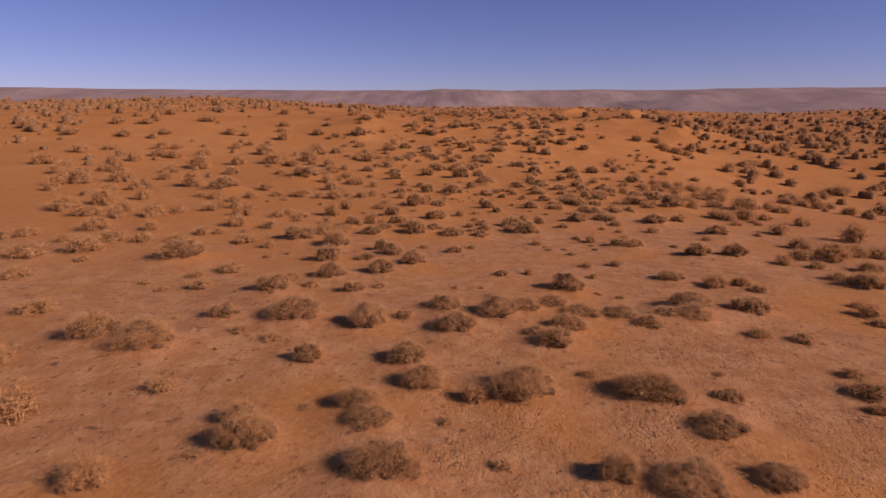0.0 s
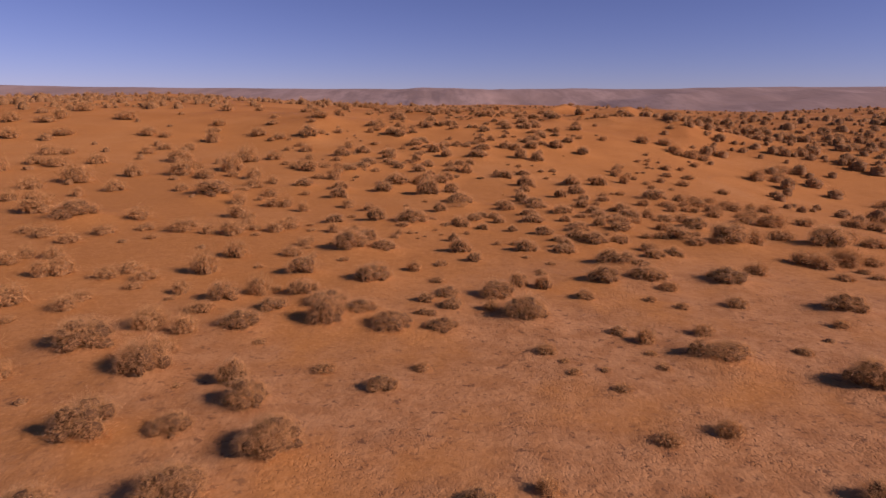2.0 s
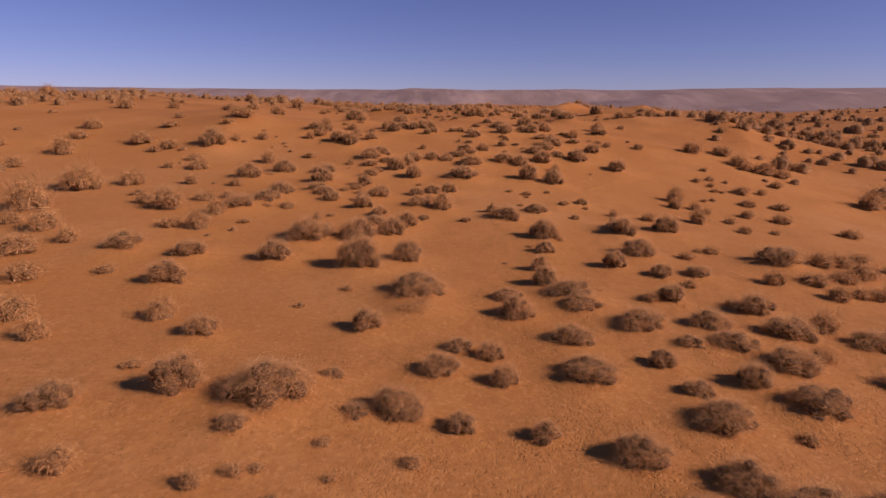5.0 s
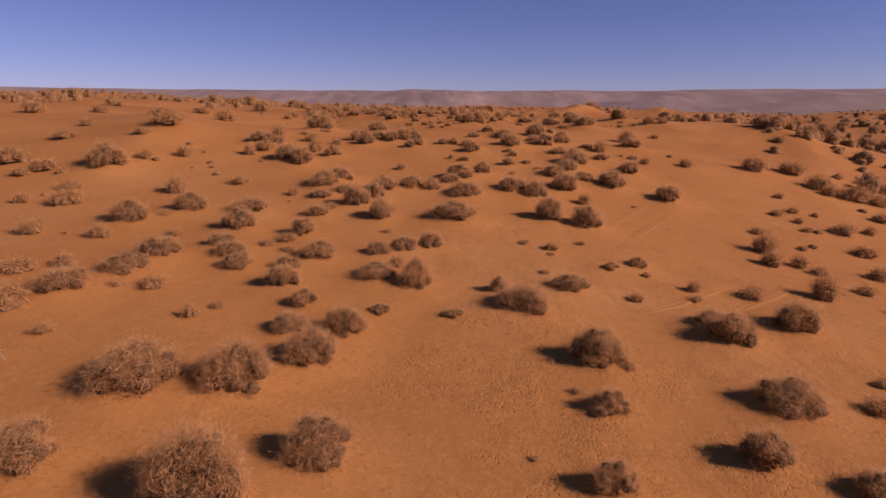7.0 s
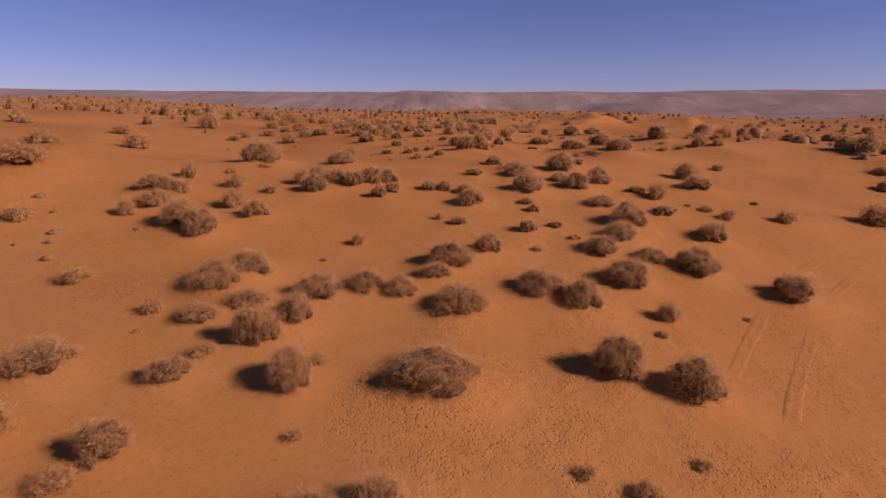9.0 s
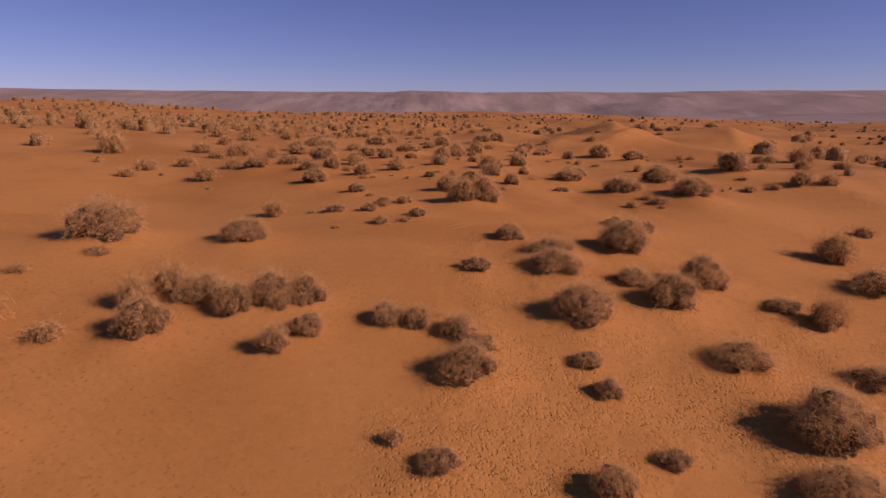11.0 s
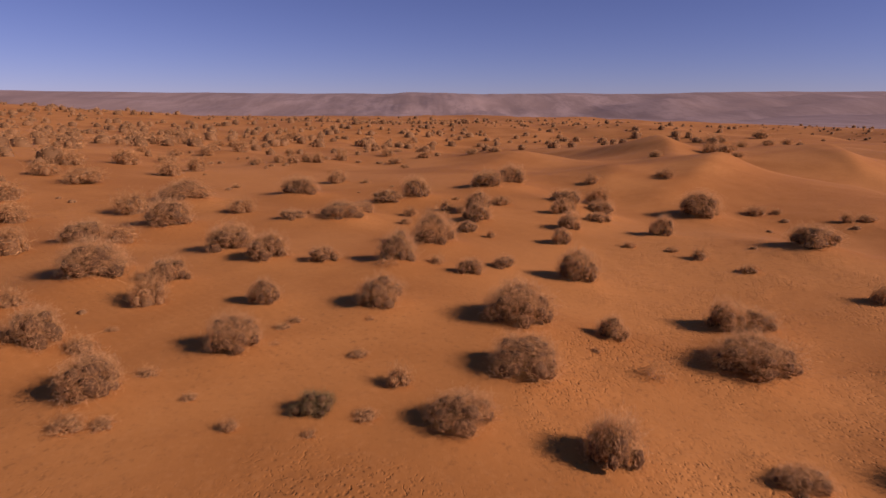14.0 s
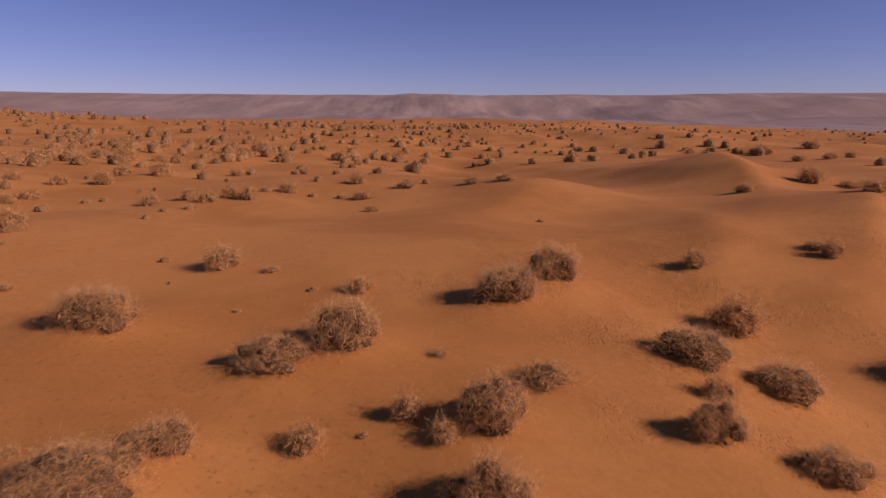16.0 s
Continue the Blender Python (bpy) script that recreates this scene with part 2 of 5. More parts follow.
def land(x, y):
    x, y = np.asarray(x, float), np.asarray(y, float)
    z = 6.0 / (1 + np.exp(-(y - 92) / 9))
    for j, row in enumerate(SWELLS):
        for i, swell in enumerate(row):
            if swell:
                z = z + swell * np.exp(-((x + 60 - 25 * i) ** 2 + (y - 23 * j) ** 2) / (2 * 24.0**2))
    for a, b, swell in FAR_SWELLS:
        z = z + swell * np.exp(-((x - a) ** 2 + (y - b) ** 2) / (2 * 26.0**2))
    for a, b, swell in LOCAL_SWELLS:
        z = z + swell * np.exp(-((x - a) ** 2 + (y - b) ** 2) / (2 * 7.5**2))
    for dune in DUNES:
        z = z + ridge(x, y, *dune)
    waves = fbm(x * 0.96 + y * 0.28, (y * 0.96 - x * 0.28) * 0.45, 13, 2, 12)
    z = z + step(y, 96, 122) * step(x, -34, -6) * (0.45 + 0.30 * step(x, 5, 18)) * (waves - 0.5 * np.abs(waves))
    open_land = step(np.hypot(x - 15, y - 100), 75, 150)
    z = z + fbm(x, y, 11, 2, 1) * (0.09 + 0.10 * step(y, 80, 115)) + open_land * fbm(x, y, 55, 3, 3) * 0.6
    away = np.hypot(x - 15, y - 60) + 0.9 * np.maximum(x - 20, 0)
    z = z + (-14 - z) * step(away, 380, 760)
    out = np.hypot(x, y)
    rise = step(out + 110 * fbm(x, y, 380, 4, 5), 1900, 2900)
    top = 86 + 5 * step(x / (out + 1), -0.03, 0.0) - 5 * step(x / (out + 1), 0.06, 0.12)
    return z + rise * (top + 3 * fbm(x, y, 700, 3, 8)) + (9 + 13 * step(x, -400, 700)) * step(out, 900, 1800) * fbm(x, y, 260, 5, 6) * (1 - 0.85 * step(rise, 0.6, 0.95))


def height_at(x, y):
    return float(land(np.array([x]), np.array([y]))[0])


# ---- shrubs ----
def shrub_shape(seed, clumps, twigs, thick, rings, loose=1.0, heart=0.27, dense=(0.48, 0.74), wisps=0.5, spread=(0.21, 0.33)):
    """Twigs and dark inner filling of a shrub one metre wide and half a metre high, a heap of rounded clumps: triangles
    as arrays, standing on z = 0.
    """
    rng = np.random.default_rng(seed)
    k = np.arange(clumps)
    az = k * 2.39996 + rng.uniform(0, 6.28) + rng.normal(size=clumps) * 0.25
    el = np.arcsin(np.clip((k + 0.5) / clumps, 0, 1) ** 0.9)
    out = rng.uniform(*spread, clumps)
    c = np.stack([np.cos(az) * np.cos(el) * out * rng.uniform(0.84, 1.0), np.sin(az) * np.cos(el) * out, 0.04 + np.sin(el) * out * rng.uniform(0.7, 1.1)], 1)
    c = np.concatenate([[(0.0, 0.0, 0.06)], c])
    r = np.concatenate([[heart], rng.uniform(0.11, 0.20, clumps)])
    lobes = len(r)

    def on_clumps(count):
        pick = rng.choice(lobes, count, p=r**2 / (r**2).sum())
        way = rng.normal(size=(count, 3))
        way /= np.linalg.norm(way, axis=1)[:, None]
        away = c[pick] + (0, 0, 0.12)
        away /= np.linalg.norm(away, axis=1)[:, None]
        inward = (way * away).sum(1) < -0.15
        way[inward] *= -1
        return pick, way

    # fine twigs that fan out of every clump
    pick, way = on_clumps(twigs)
    root = c[pick] + way * (r[pick] * rng.uniform(0.42, 0.92, twigs))[:, None]
    way = way + rng.normal(size=(twigs, 3)) * 0.52 * loose
    way /= np.linalg.norm(way, axis=1)[:, None] ** 0.6
    tip = c[pick] + way * (r[pick] * rng.uniform(0.70, 1.06, twigs))[:, None]
    side = np.cross(tip - root, rng.normal(size=(twigs, 3)))
    side *= (thick * rng.uniform(0.6, 1.5, twigs) / np.linalg.norm(side, axis=1))[:, None]
    body = np.stack([root - side, root + side, tip], 1).reshape(-1, 3), np.arange(3 * twigs).reshape(-1, 3)
    # a loose halo of thin curled ends round it
    ends = int(twigs * wisps)
    pick, way = on_clumps(ends)
    root = c[pick] + way * (r[pick] * rng.uniform(0.70, 1.00, ends))[:, None]
    way = way + rng.normal(size=(ends, 3)) * 0.50 * loose + (0, 0, 0.22 * (wisps > 0.9))
    way /= np.linalg.norm(way, axis=1)[:, None] ** 0.7
    tip = c[pick] + way * (r[pick] * rng.uniform(0.95, 1.38, ends))[:, None]
    bend = (root + tip) / 2 + rng.normal(size=(ends, 3)) * 0.30 * loose * r[pick][:, None]
    side = np.cross(tip - root, rng.normal(size=(ends, 3)))
    side *= (0.40 * thick * rng.uniform(0.6, 1.4, ends) / np.linalg.norm(side, axis=1))[:, None]
    halo = np.stack([root, bend - side, bend + side, tip], 1).reshape(-1, 3)
    verts, faces = joined([body, (halo, ((np.arange(ends) * 4)[:, None, None] + np.array([[0, 1, 2], [1, 3, 2]])).reshape(-1, 3))])
    verts[:, 2] = np.maximum(verts[:, 2], -0.02)
    # lumpy balls that fill the clumps, one each, coloured dark for the shade inside
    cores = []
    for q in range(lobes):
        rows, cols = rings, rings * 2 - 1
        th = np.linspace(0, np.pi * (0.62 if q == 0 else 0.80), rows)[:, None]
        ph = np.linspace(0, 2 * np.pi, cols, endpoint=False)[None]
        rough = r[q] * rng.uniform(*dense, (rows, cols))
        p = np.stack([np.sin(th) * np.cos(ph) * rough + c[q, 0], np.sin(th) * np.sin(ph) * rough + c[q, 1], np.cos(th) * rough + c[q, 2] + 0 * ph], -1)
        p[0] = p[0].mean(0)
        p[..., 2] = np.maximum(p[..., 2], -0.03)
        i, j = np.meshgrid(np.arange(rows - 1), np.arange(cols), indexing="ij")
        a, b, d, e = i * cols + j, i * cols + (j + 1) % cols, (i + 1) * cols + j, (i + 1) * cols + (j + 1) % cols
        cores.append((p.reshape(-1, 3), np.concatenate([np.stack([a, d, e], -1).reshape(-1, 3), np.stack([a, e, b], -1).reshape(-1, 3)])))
    twig, core = (verts, faces), joined(cores)
    wide, high = 1.76 * np.percentile(np.hypot(body[0][:, 0], body[0][:, 1]), 97), np.percentile(body[0][:, 2], 98)
    for shape in (twig, core):
        shape[0][:] *= (1 / wide, 1 / wide, 0.5 / high)
    return twig, core


def joined(pieces):
    start, verts, faces = 0, [], []
    for v, f in pieces:
        verts.append(v)
        faces.append(f + start)
        start += len(v)
    return np.concatenate(verts), np.concatenate(faces)


def stems_shape(seed, count, thick):
    """Bare woody stems that fan out of one root, as three-sided tapered limbs."""
    rng = np.random.default_rng(seed)
    pieces = []
    for k in range(count):
        lean, turn = rng.uniform(0.25, 1.3), rng.uniform(0, 2 * np.pi)
        way = np.array([math.sin(lean) * math.cos(turn), math.sin(lean) * math.sin(turn), math.cos(lean)])
        p, rings = np.array([0.05 * math.cos(turn), 0.05 * math.sin(turn), -0.03]), []
        for s in range(5):
            rad = thick * (1 - s / 4.6)
            a = np.cross(way, (0.3, 0.2, 1.0))
            a /= np.linalg.norm(a)
            b = np.cross(way, a)
            rings += [p + rad * (math.cos(q) * a + math.sin(q) * b) for q in (0, 2.09, 4.19)]
            way = way + rng.normal(size=3) * 0.22
            way /= np.linalg.norm(way)
            p = p + way * rng.uniform(0.075, 0.12)
            p[2] = max(p[2], 0.01)
        f = [(3 * s + q, 3 * s + (q + 1) % 3, 3 * s + 3 + (q + 1) % 3) for s in range(4) for q in range(3)]
        f += [(3 * s + q, 3 * s + 3 + (q + 1) % 3, 3 * s + 3 + q) for s in range(4) for q in range(3)]
        pieces.append((np.array(rings), np.array(f)))
    return joined(pieces)


def mesh_of(name, shape, material, smooth=False, second=None, second_from=None):
    verts, faces = shape
    me = bpy.data.meshes.new(name)
    me.vertices.add(len(verts))
    me.vertices.foreach_set("co", np.ascontiguousarray(verts, dtype=np.float32).ravel())
    me.loops.add(faces.size)
    me.loops.foreach_set("vertex_index", np.ascontiguousarray(faces, dtype=np.int32).ravel())
    me.polygons.add(len(faces))
    me.polygons.foreach_set("loop_start", np.arange(0, faces.size, faces.shape[1], dtype=np.int32))
    me.materials.append(material)
    if second is not None:
        me.materials.append(second)
        me.polygons.foreach_set("material_index", (np.arange(len(faces)) >= second_from).astype(np.int32))
    if smooth:
        me.polygons.foreach_set("use_smooth", np.ones(len(faces), dtype=bool))
    me.update()
    return me


def part(name, me, parent, label=""):
    ob = new(name, me)
    ob.parent = parent
    return tagged(ob, label)


FINE = [shrub_shape(130 + k, 18 + 2 * k, 3200, 0.0023, 4, 0.85, wisps=1.3) for k in range(8)]
FULL = [shrub_shape(10 + k, 13 + k, 1900, 0.0031, 4, 0.85, wisps=1.2) for k in range(10)]
HALF = [shrub_shape(110 + k, 10 + k % 4, 950, 0.0043, 3, 0.9, 0.34, (0.42, 0.70), 1.0, (0.17, 0.28)) for k in range(8)]
THIN = [shrub_shape(40 + k, 9, 300, 0.0034, 4, 2.2) for k in range(3)]
MIDDLE = [shrub_shape(60 + k, 8 + k % 4, 620, 0.0054, 3, 0.85, 0.36, (0.44, 0.72), 0.7, (0.14, 0.24)) for k in range(10)]
LOW = [shrub_shape(80 + k, 4 + k % 3, 190, 0.0080, 3, 0.60, 0.37, (0.60, 0.88), 0.35, (0.13, 0.23)) for k in range(10)]
FAR = [shrub_shape(95 + k, 2 + k % 2, 70, 0.0130, 3, 0.55, 0.39, (0.58, 0.90), 0.3, (0.12, 0.20)) for k in range(8)]


def shrub_meshes(shapes, bark, tips, wisps, stems):
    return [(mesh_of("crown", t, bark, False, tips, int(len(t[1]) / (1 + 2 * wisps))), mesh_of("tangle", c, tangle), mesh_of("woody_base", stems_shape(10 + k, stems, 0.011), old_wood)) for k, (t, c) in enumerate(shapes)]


fine_meshes, full_meshes, half_meshes = shrub_meshes(FINE, dry_twig, backlit_tip, 1.3, 14), shrub_meshes(FULL, dry_twig, backlit_tip, 1.2, 12), shrub_meshes(HALF, dry_twig, backlit_tip, 1.0, 8)
green_meshes = shrub_meshes(FULL[:2], green_twig, green_twig, 1.2, 8)
thin_meshes = [(mesh_of("crown", t, dry_twig), None, mesh_of("woody_base", stems_shape(40 + k, 14, 0.009), old_wood)) for k, (t, c) in enumerate(THIN)]
LABELS = {
    "big": "large dense brown dry shrub rooted in orange sand",
    "round": "rounded brown twiggy dry shrub on orange sand",
    "small": "small tangled brown dry shrub on orange sand",
    "green": "small grey-green desert shrub on orange sand",
    "bare": "sparse bleached dead shrub with bare stems on sand",
}
mounds = []
chooser = random.Random(5)


def passed_at(x, y):
    """About how near the flight comes to a place on the ground while it still lies ahead."""
    return max(9.0, 1.4 * abs(x - 0.1 * y) + 2.0, y - 125.0)


def shrub(x, y, wide, tall, look_like="round"):
    span = wide / passed_at(x, y)
    meshes = chooser.choice({"bare": thin_meshes, "green": green_meshes}.get(look_like) or (fine_meshes if span > 0.10 else full_meshes if span > 0.055 else half_meshes))
    ob = new("shrub")
    ob.empty_display_size = 0.2
    mounds.append((x, y, wide))
    rest = height_at(x, y) + 0.11 * wide
    ob.matrix_world = pose(x, y, rest - 0.02, chooser.uniform(-4, 4), chooser.uniform(-4, 4), chooser.uniform(0, 360)) @ Matrix.Diagonal((wide, wide, tall * 2.0, 1))
    twigs, core, stems = meshes
    part("crown", twigs, ob)
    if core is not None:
        part("tangle", core, ob, "lumpy inner filling coloured dark for shade among twigs")
    part("woody_base", stems, ob, "grey woody stems")
    return tagged(ob, LABELS[look_like], "shrub", "dry shrubs on the sand")


scattered = {}


def scrub(x, y, wide, tall, shapes=None, patch="scrub_patch"):
    """One more shrub for a patch of scrub that is drawn as a whole."""
    span = wide / passed_at(x, y)
    twig, core = chooser.choice(shapes or (HALF if span > 0.06 else MIDDLE if span > 0.022 else LOW))
    turn, rest = chooser.uniform(0, 2 * math.pi), height_at(x, y) + 0.04 * wide - 0.02
    c, s = math.cos(turn), math.sin(turn)
    m = np.array([[c * wide, -s * wide, 0], [s * wide, c * wide, 0], [0, 0, tall * 2.0]])
    scattered.setdefault(patch, []).append([(v @ m.T + (x, y, rest), f) for v, f in (twig, core)])


# ---- the shrubs along the flight, from south to north ----
shrub(4.6, 9.9, 1.20, 0.41, "round")
shrub(6.4, 10.1, 0.93, 0.31, "round")
shrub(3.4, 10.3, 0.73, 0.45, "small")
shrub(-1.1, 10.4, 1.34, 0.45, "round")
shrub(-4.1, 11.5, 1.09, 0.54, "round")
shrub(6.1, 12.1, 1.08, 0.37, "round")
shrub(-1.6, 12.4, 1.00, 0.34, "round")
shrub(-4.6, 12.5, 0.70, 0.40, "small")
shrub(-2.0, 13.2, 0.99, 0.43, "round")
shrub(5.1, 13.7, 1.59, 0.54, "big")
shrub(7.0, 13.7, 0.71, 0.24, "small")
shrub(2.0, 13.9, 1.48, 0.62, "round")
shrub(-0.5, 14.4, 0.99, 0.48, "round")
shrub(-1.0, 16.0, 1.03, 0.47, "round")
shrub(-3.8, 16.1, 0.79, 0.42, "small")
shrub(-8.9, 17.1, 1.70, 0.61, "big")
shrub(3.4, 17.3, 1.00, 0.44, "round")
shrub(-10.8, 17.7, 1.56, 0.64, "big")
shrub(2.9, 18.1, 0.80, 0.27, "round")
shrub(0.4, 18.6, 1.33, 0.46, "round")
shrub(4.1, 18.7, 1.14, 0.39, "round")
shrub(-2.5, 18.9, 1.15, 0.69, "round")
shrub(6.8, 19.1, 0.98, 0.33, "round")
shrub(-1.3, 19.7, 0.64, 0.26, "small")
shrub(-5.0, 19.7, 1.65, 0.58, "big")
shrub(-7.5, 19.9, 1.03, 0.36, "round")
shrub(6.1, 19.9, 1.16, 0.39, "round")
shrub(1.9, 20.0, 1.37, 0.61, "round")
shrub(8.7, 20.0, 1.28, 0.44, "round")
shrub(4.8, 20.0, 1.16, 0.39, "round")
shrub(7.8, 20.1, 0.95, 0.32, "round")
shrub(-2.4, 20.4, 0.67, 0.23, "small")
shrub(2.8, 20.5, 1.20, 0.48, "round")
shrub(0.1, 20.8, 1.17, 0.40, "round")
shrub(11.1, 21.0, 1.39, 0.47, "round")
shrub(4.0, 21.2, 1.14, 0.39, "round")
shrub(9.1, 21.3, 1.53, 0.52, "big")
shrub(-3.5, 23.0, 0.91, 0.31, "round")
shrub(-6.7, 23.1, 1.39, 0.47, "round")
shrub(5.1, 23.8, 1.26, 0.60, "round")
shrub(18.4, 25.2, 1.67, 0.57, "big")
shrub(-4.8, 25.3, 1.23, 0.54, "round")
shrub(10.1, 25.9, 1.03, 0.35, "round")
shrub(-2.7, 26.0, 1.18, 0.55, "round")
shrub(2.6, 26.0, 0.62, 0.21, "small")
shrub(-1.4, 27.7, 1.15, 0.60, "round")
shrub(-5.5, 28.5, 1.23, 0.61, "round")
shrub(-3.7, 28.5, 0.86, 0.35, "round")
shrub(-12.6, 28.6, 2.02, 0.69, "big")
shrub(-2.5, 29.8, 0.97, 0.53, "round")
shrub(0.6, 30.7, 0.75, 0.30, "small")
shrub(-3.2, 31.0, 0.76, 0.56, "small")
shrub(13.4, 31.1, 1.16, 0.62, "round")
shrub(15.4, 31.2, 1.29, 0.64, "round")
shrub(-5.7, 31.7, 1.32, 0.71, "round")
shrub(10.4, 32.8, 1.24, 0.42, "round")
shrub(9.7, 33.0, 0.87, 0.42, "round")
shrub(-8.1, 33.3, 1.63, 0.63, "big")
shrub(7.8, 34.9, 0.62, 0.21, "small")
shrub(2.2, 35.1, 1.01, 0.34, "round")
shrub(0.6, 35.2, 1.30, 0.44, "round")
shrub(-4.2, 35.2, 1.20, 0.43, "round")
shrub(-1.6, 35.7, 1.15, 0.75, "round")
shrub(5.1, 36.4, 1.46, 0.61, "round")
shrub(1.7, 36.5, 0.69, 0.23, "small")
shrub(-0.6, 36.7, 1.14, 0.39, "round")
shrub(-3.6, 36.9, 0.97, 0.35, "round")
shrub(2.6, 37.4, 0.78, 0.30, "small")
shrub(-1.8, 37.4, 1.32, 0.45, "round")
shrub(17.4, 37.8, 1.44, 0.57, "round")
shrub(-5.7, 38.0, 1.13, 0.53, "round")
shrub(1.7, 38.1, 0.64, 0.29, "small")
shrub(-2.9, 38.6, 1.12, 0.50, "round")
shrub(2.5, 38.7, 0.93, 0.35, "round")
shrub(4.4, 38.7, 1.20, 0.53, "round")
shrub(7.8, 38.8, 0.69, 0.29, "small")
shrub(6.4, 40.0, 0.65, 0.48, "small")
shrub(5.4, 40.3, 0.75, 0.49, "small")
shrub(-0.5, 40.8, 1.35, 0.54, "round")
shrub(9.2, 41.2, 1.20, 0.58, "round")
shrub(14.7, 41.6, 1.62, 0.55, "big")
shrub(11.2, 41.6, 1.45, 0.49, "round")
shrub(-3.5, 41.7, 1.20, 0.63, "round")
shrub(4.0, 44.4, 0.68, 0.37, "small")
shrub(3.4, 46.2, 1.02, 0.58, "round")
shrub(-0.4, 46.2, 1.25, 0.43, "round")
shrub(13.2, 46.2, 1.06, 0.36, "round")
shrub(-2.0, 46.3, 1.49, 0.83, "round")
shrub(14.3, 46.6, 1.09, 0.42, "round")
shrub(8.7, 46.6, 1.07, 0.37, "round")
shrub(6.8, 46.8, 1.12, 0.51, "round")
shrub(9.1, 48.0, 0.88, 0.44, "round")
shrub(-1.4, 48.5, 1.00, 0.57, "round")
shrub(3.2, 49.0, 0.62, 0.42, "small")
shrub(11.0, 49.3, 1.42, 0.55, "round")
shrub(12.4, 49.5, 1.06, 0.48, "round")
shrub(9.1, 49.6, 0.81, 0.29, "round")
shrub(10.2, 50.3, 1.10, 0.49, "round")
shrub(19.2, 50.7, 1.99, 1.01, "big")
shrub(8.6, 51.3, 1.02, 0.45, "round")
shrub(16.7, 51.6, 1.45, 0.63, "round")
shrub(26.0, 51.9, 2.34, 1.03, "big")
shrub(6.9, 52.1, 0.62, 0.35, "small")
shrub(5.1, 52.4, 0.67, 0.35, "small")
shrub(0.4, 52.4, 0.73, 0.29, "small")
shrub(11.0, 52.7, 1.21, 0.48, "round")
shrub(-18.9, 52.8, 2.48, 0.84, "big")
shrub(2.9, 53.0, 0.65, 0.25, "small")
shrub(3.8, 53.1, 1.13, 0.49, "round")
shrub(-3.8, 53.2, 1.05, 0.44, "round")
shrub(13.8, 53.6, 1.35, 0.46, "round")
shrub(0.8, 53.7, 1.76, 0.73, "big")
shrub(-1.4, 54.1, 1.10, 0.75, "round")
shrub(11.1, 54.3, 0.74, 0.31, "small")
shrub(6.4, 54.7, 0.70, 0.41, "small")
shrub(12.9, 54.9, 0.93, 0.55, "round")
shrub(2.1, 54.9, 0.62, 0.21, "small")
shrub(8.6, 55.0, 1.33, 0.45, "round")
shrub(4.8, 55.3, 0.93, 0.38, "round")
shrub(19.5, 55.8, 1.67, 0.69, "big")
shrub(14.6, 56.0, 1.32, 0.52, "round")
shrub(10.9, 56.0, 0.75, 0.40, "small")
shrub(6.2, 56.2, 0.70, 0.40, "small")
shrub(5.4, 56.8, 0.81, 0.27, "round")
shrub(13.6, 57.4, 1.30, 0.44, "round")
shrub(12.3, 57.4, 0.84, 0.29, "round")
shrub(8.8, 57.5, 1.15, 0.39, "round")
shrub(-2.1, 57.7, 0.96, 0.44, "round")
shrub(18.3, 57.9, 1.34, 0.46, "round")
shrub(2.7, 58.3, 0.90, 0.56, "round")
shrub(16.0, 58.4, 1.45, 0.54, "round")
shrub(11.3, 58.8, 1.46, 0.50, "round")
shrub(13.6, 58.9, 1.33, 0.52, "round")
shrub(7.5, 59.6, 1.10, 0.57, "round")
shrub(4.3, 59.8, 1.25, 0.50, "bare")
shrub(9.8, 60.4, 1.24, 0.42, "round")
shrub(16.1, 60.7, 1.21, 0.61, "round")
shrub(7.4, 61.3, 0.98, 0.33, "round")
shrub(4.3, 61.6, 1.83, 0.62, "big")
shrub(9.7, 61.6, 1.52, 0.52, "big")
shrub(-13.8, 61.7, 2.55, 0.87, "big")
shrub(13.5, 61.8, 0.96, 0.54, "round")
shrub(-4.8, 62.4, 1.24, 0.69, "round")
shrub(9.1, 63.0, 0.92, 0.68, "round")
shrub(1.9, 64.6, 1.60, 1.09, "big")
shrub(14.4, 64.9, 0.95, 0.46, "round")
shrub(9.3, 65.0, 0.80, 0.54, "round")
shrub(16.1, 65.2, 1.10, 0.38, "round")
shrub(-1.6, 65.5, 1.26, 0.73, "round")
shrub(-5.1, 65.6, 1.36, 0.54, "round")
shrub(3.8, 65.8, 1.20, 0.74, "round")
shrub(12.7, 65.9, 0.94, 0.66, "round")
shrub(-8.2, 66.3, 1.57, 0.54, "big")
shrub(10.1, 67.7, 0.88, 0.48, "round")
shrub(21.3, 68.0, 1.97, 0.74, "big")
shrub(14.6, 68.2, 1.44, 0.64, "round")
shrub(1.5, 68.5, 1.51, 0.96, "big")
shrub(-0.7, 68.5, 1.84, 0.79, "big")
shrub(0.9, 68.5, 0.77, 0.38, "small")
shrub(3.0, 69.9, 1.26, 0.75, "round")
shrub(10.5, 70.2, 1.32, 0.82, "round")
shrub(3.7, 71.7, 1.04, 0.67, "round")
shrub(2.1, 71.8, 0.95, 0.43, "round")
shrub(15.1, 72.0, 1.25, 0.84, "round")
shrub(3.5, 72.7, 0.81, 0.27, "round")
shrub(15.1, 73.0, 1.31, 0.47, "round")
shrub(6.8, 73.1, 0.62, 0.21, "small")
shrub(4.6, 73.2, 0.64, 0.26, "small")
shrub(18.0, 73.3, 1.49, 0.82, "round")
shrub(9.1, 73.7, 1.64, 0.63, "big")
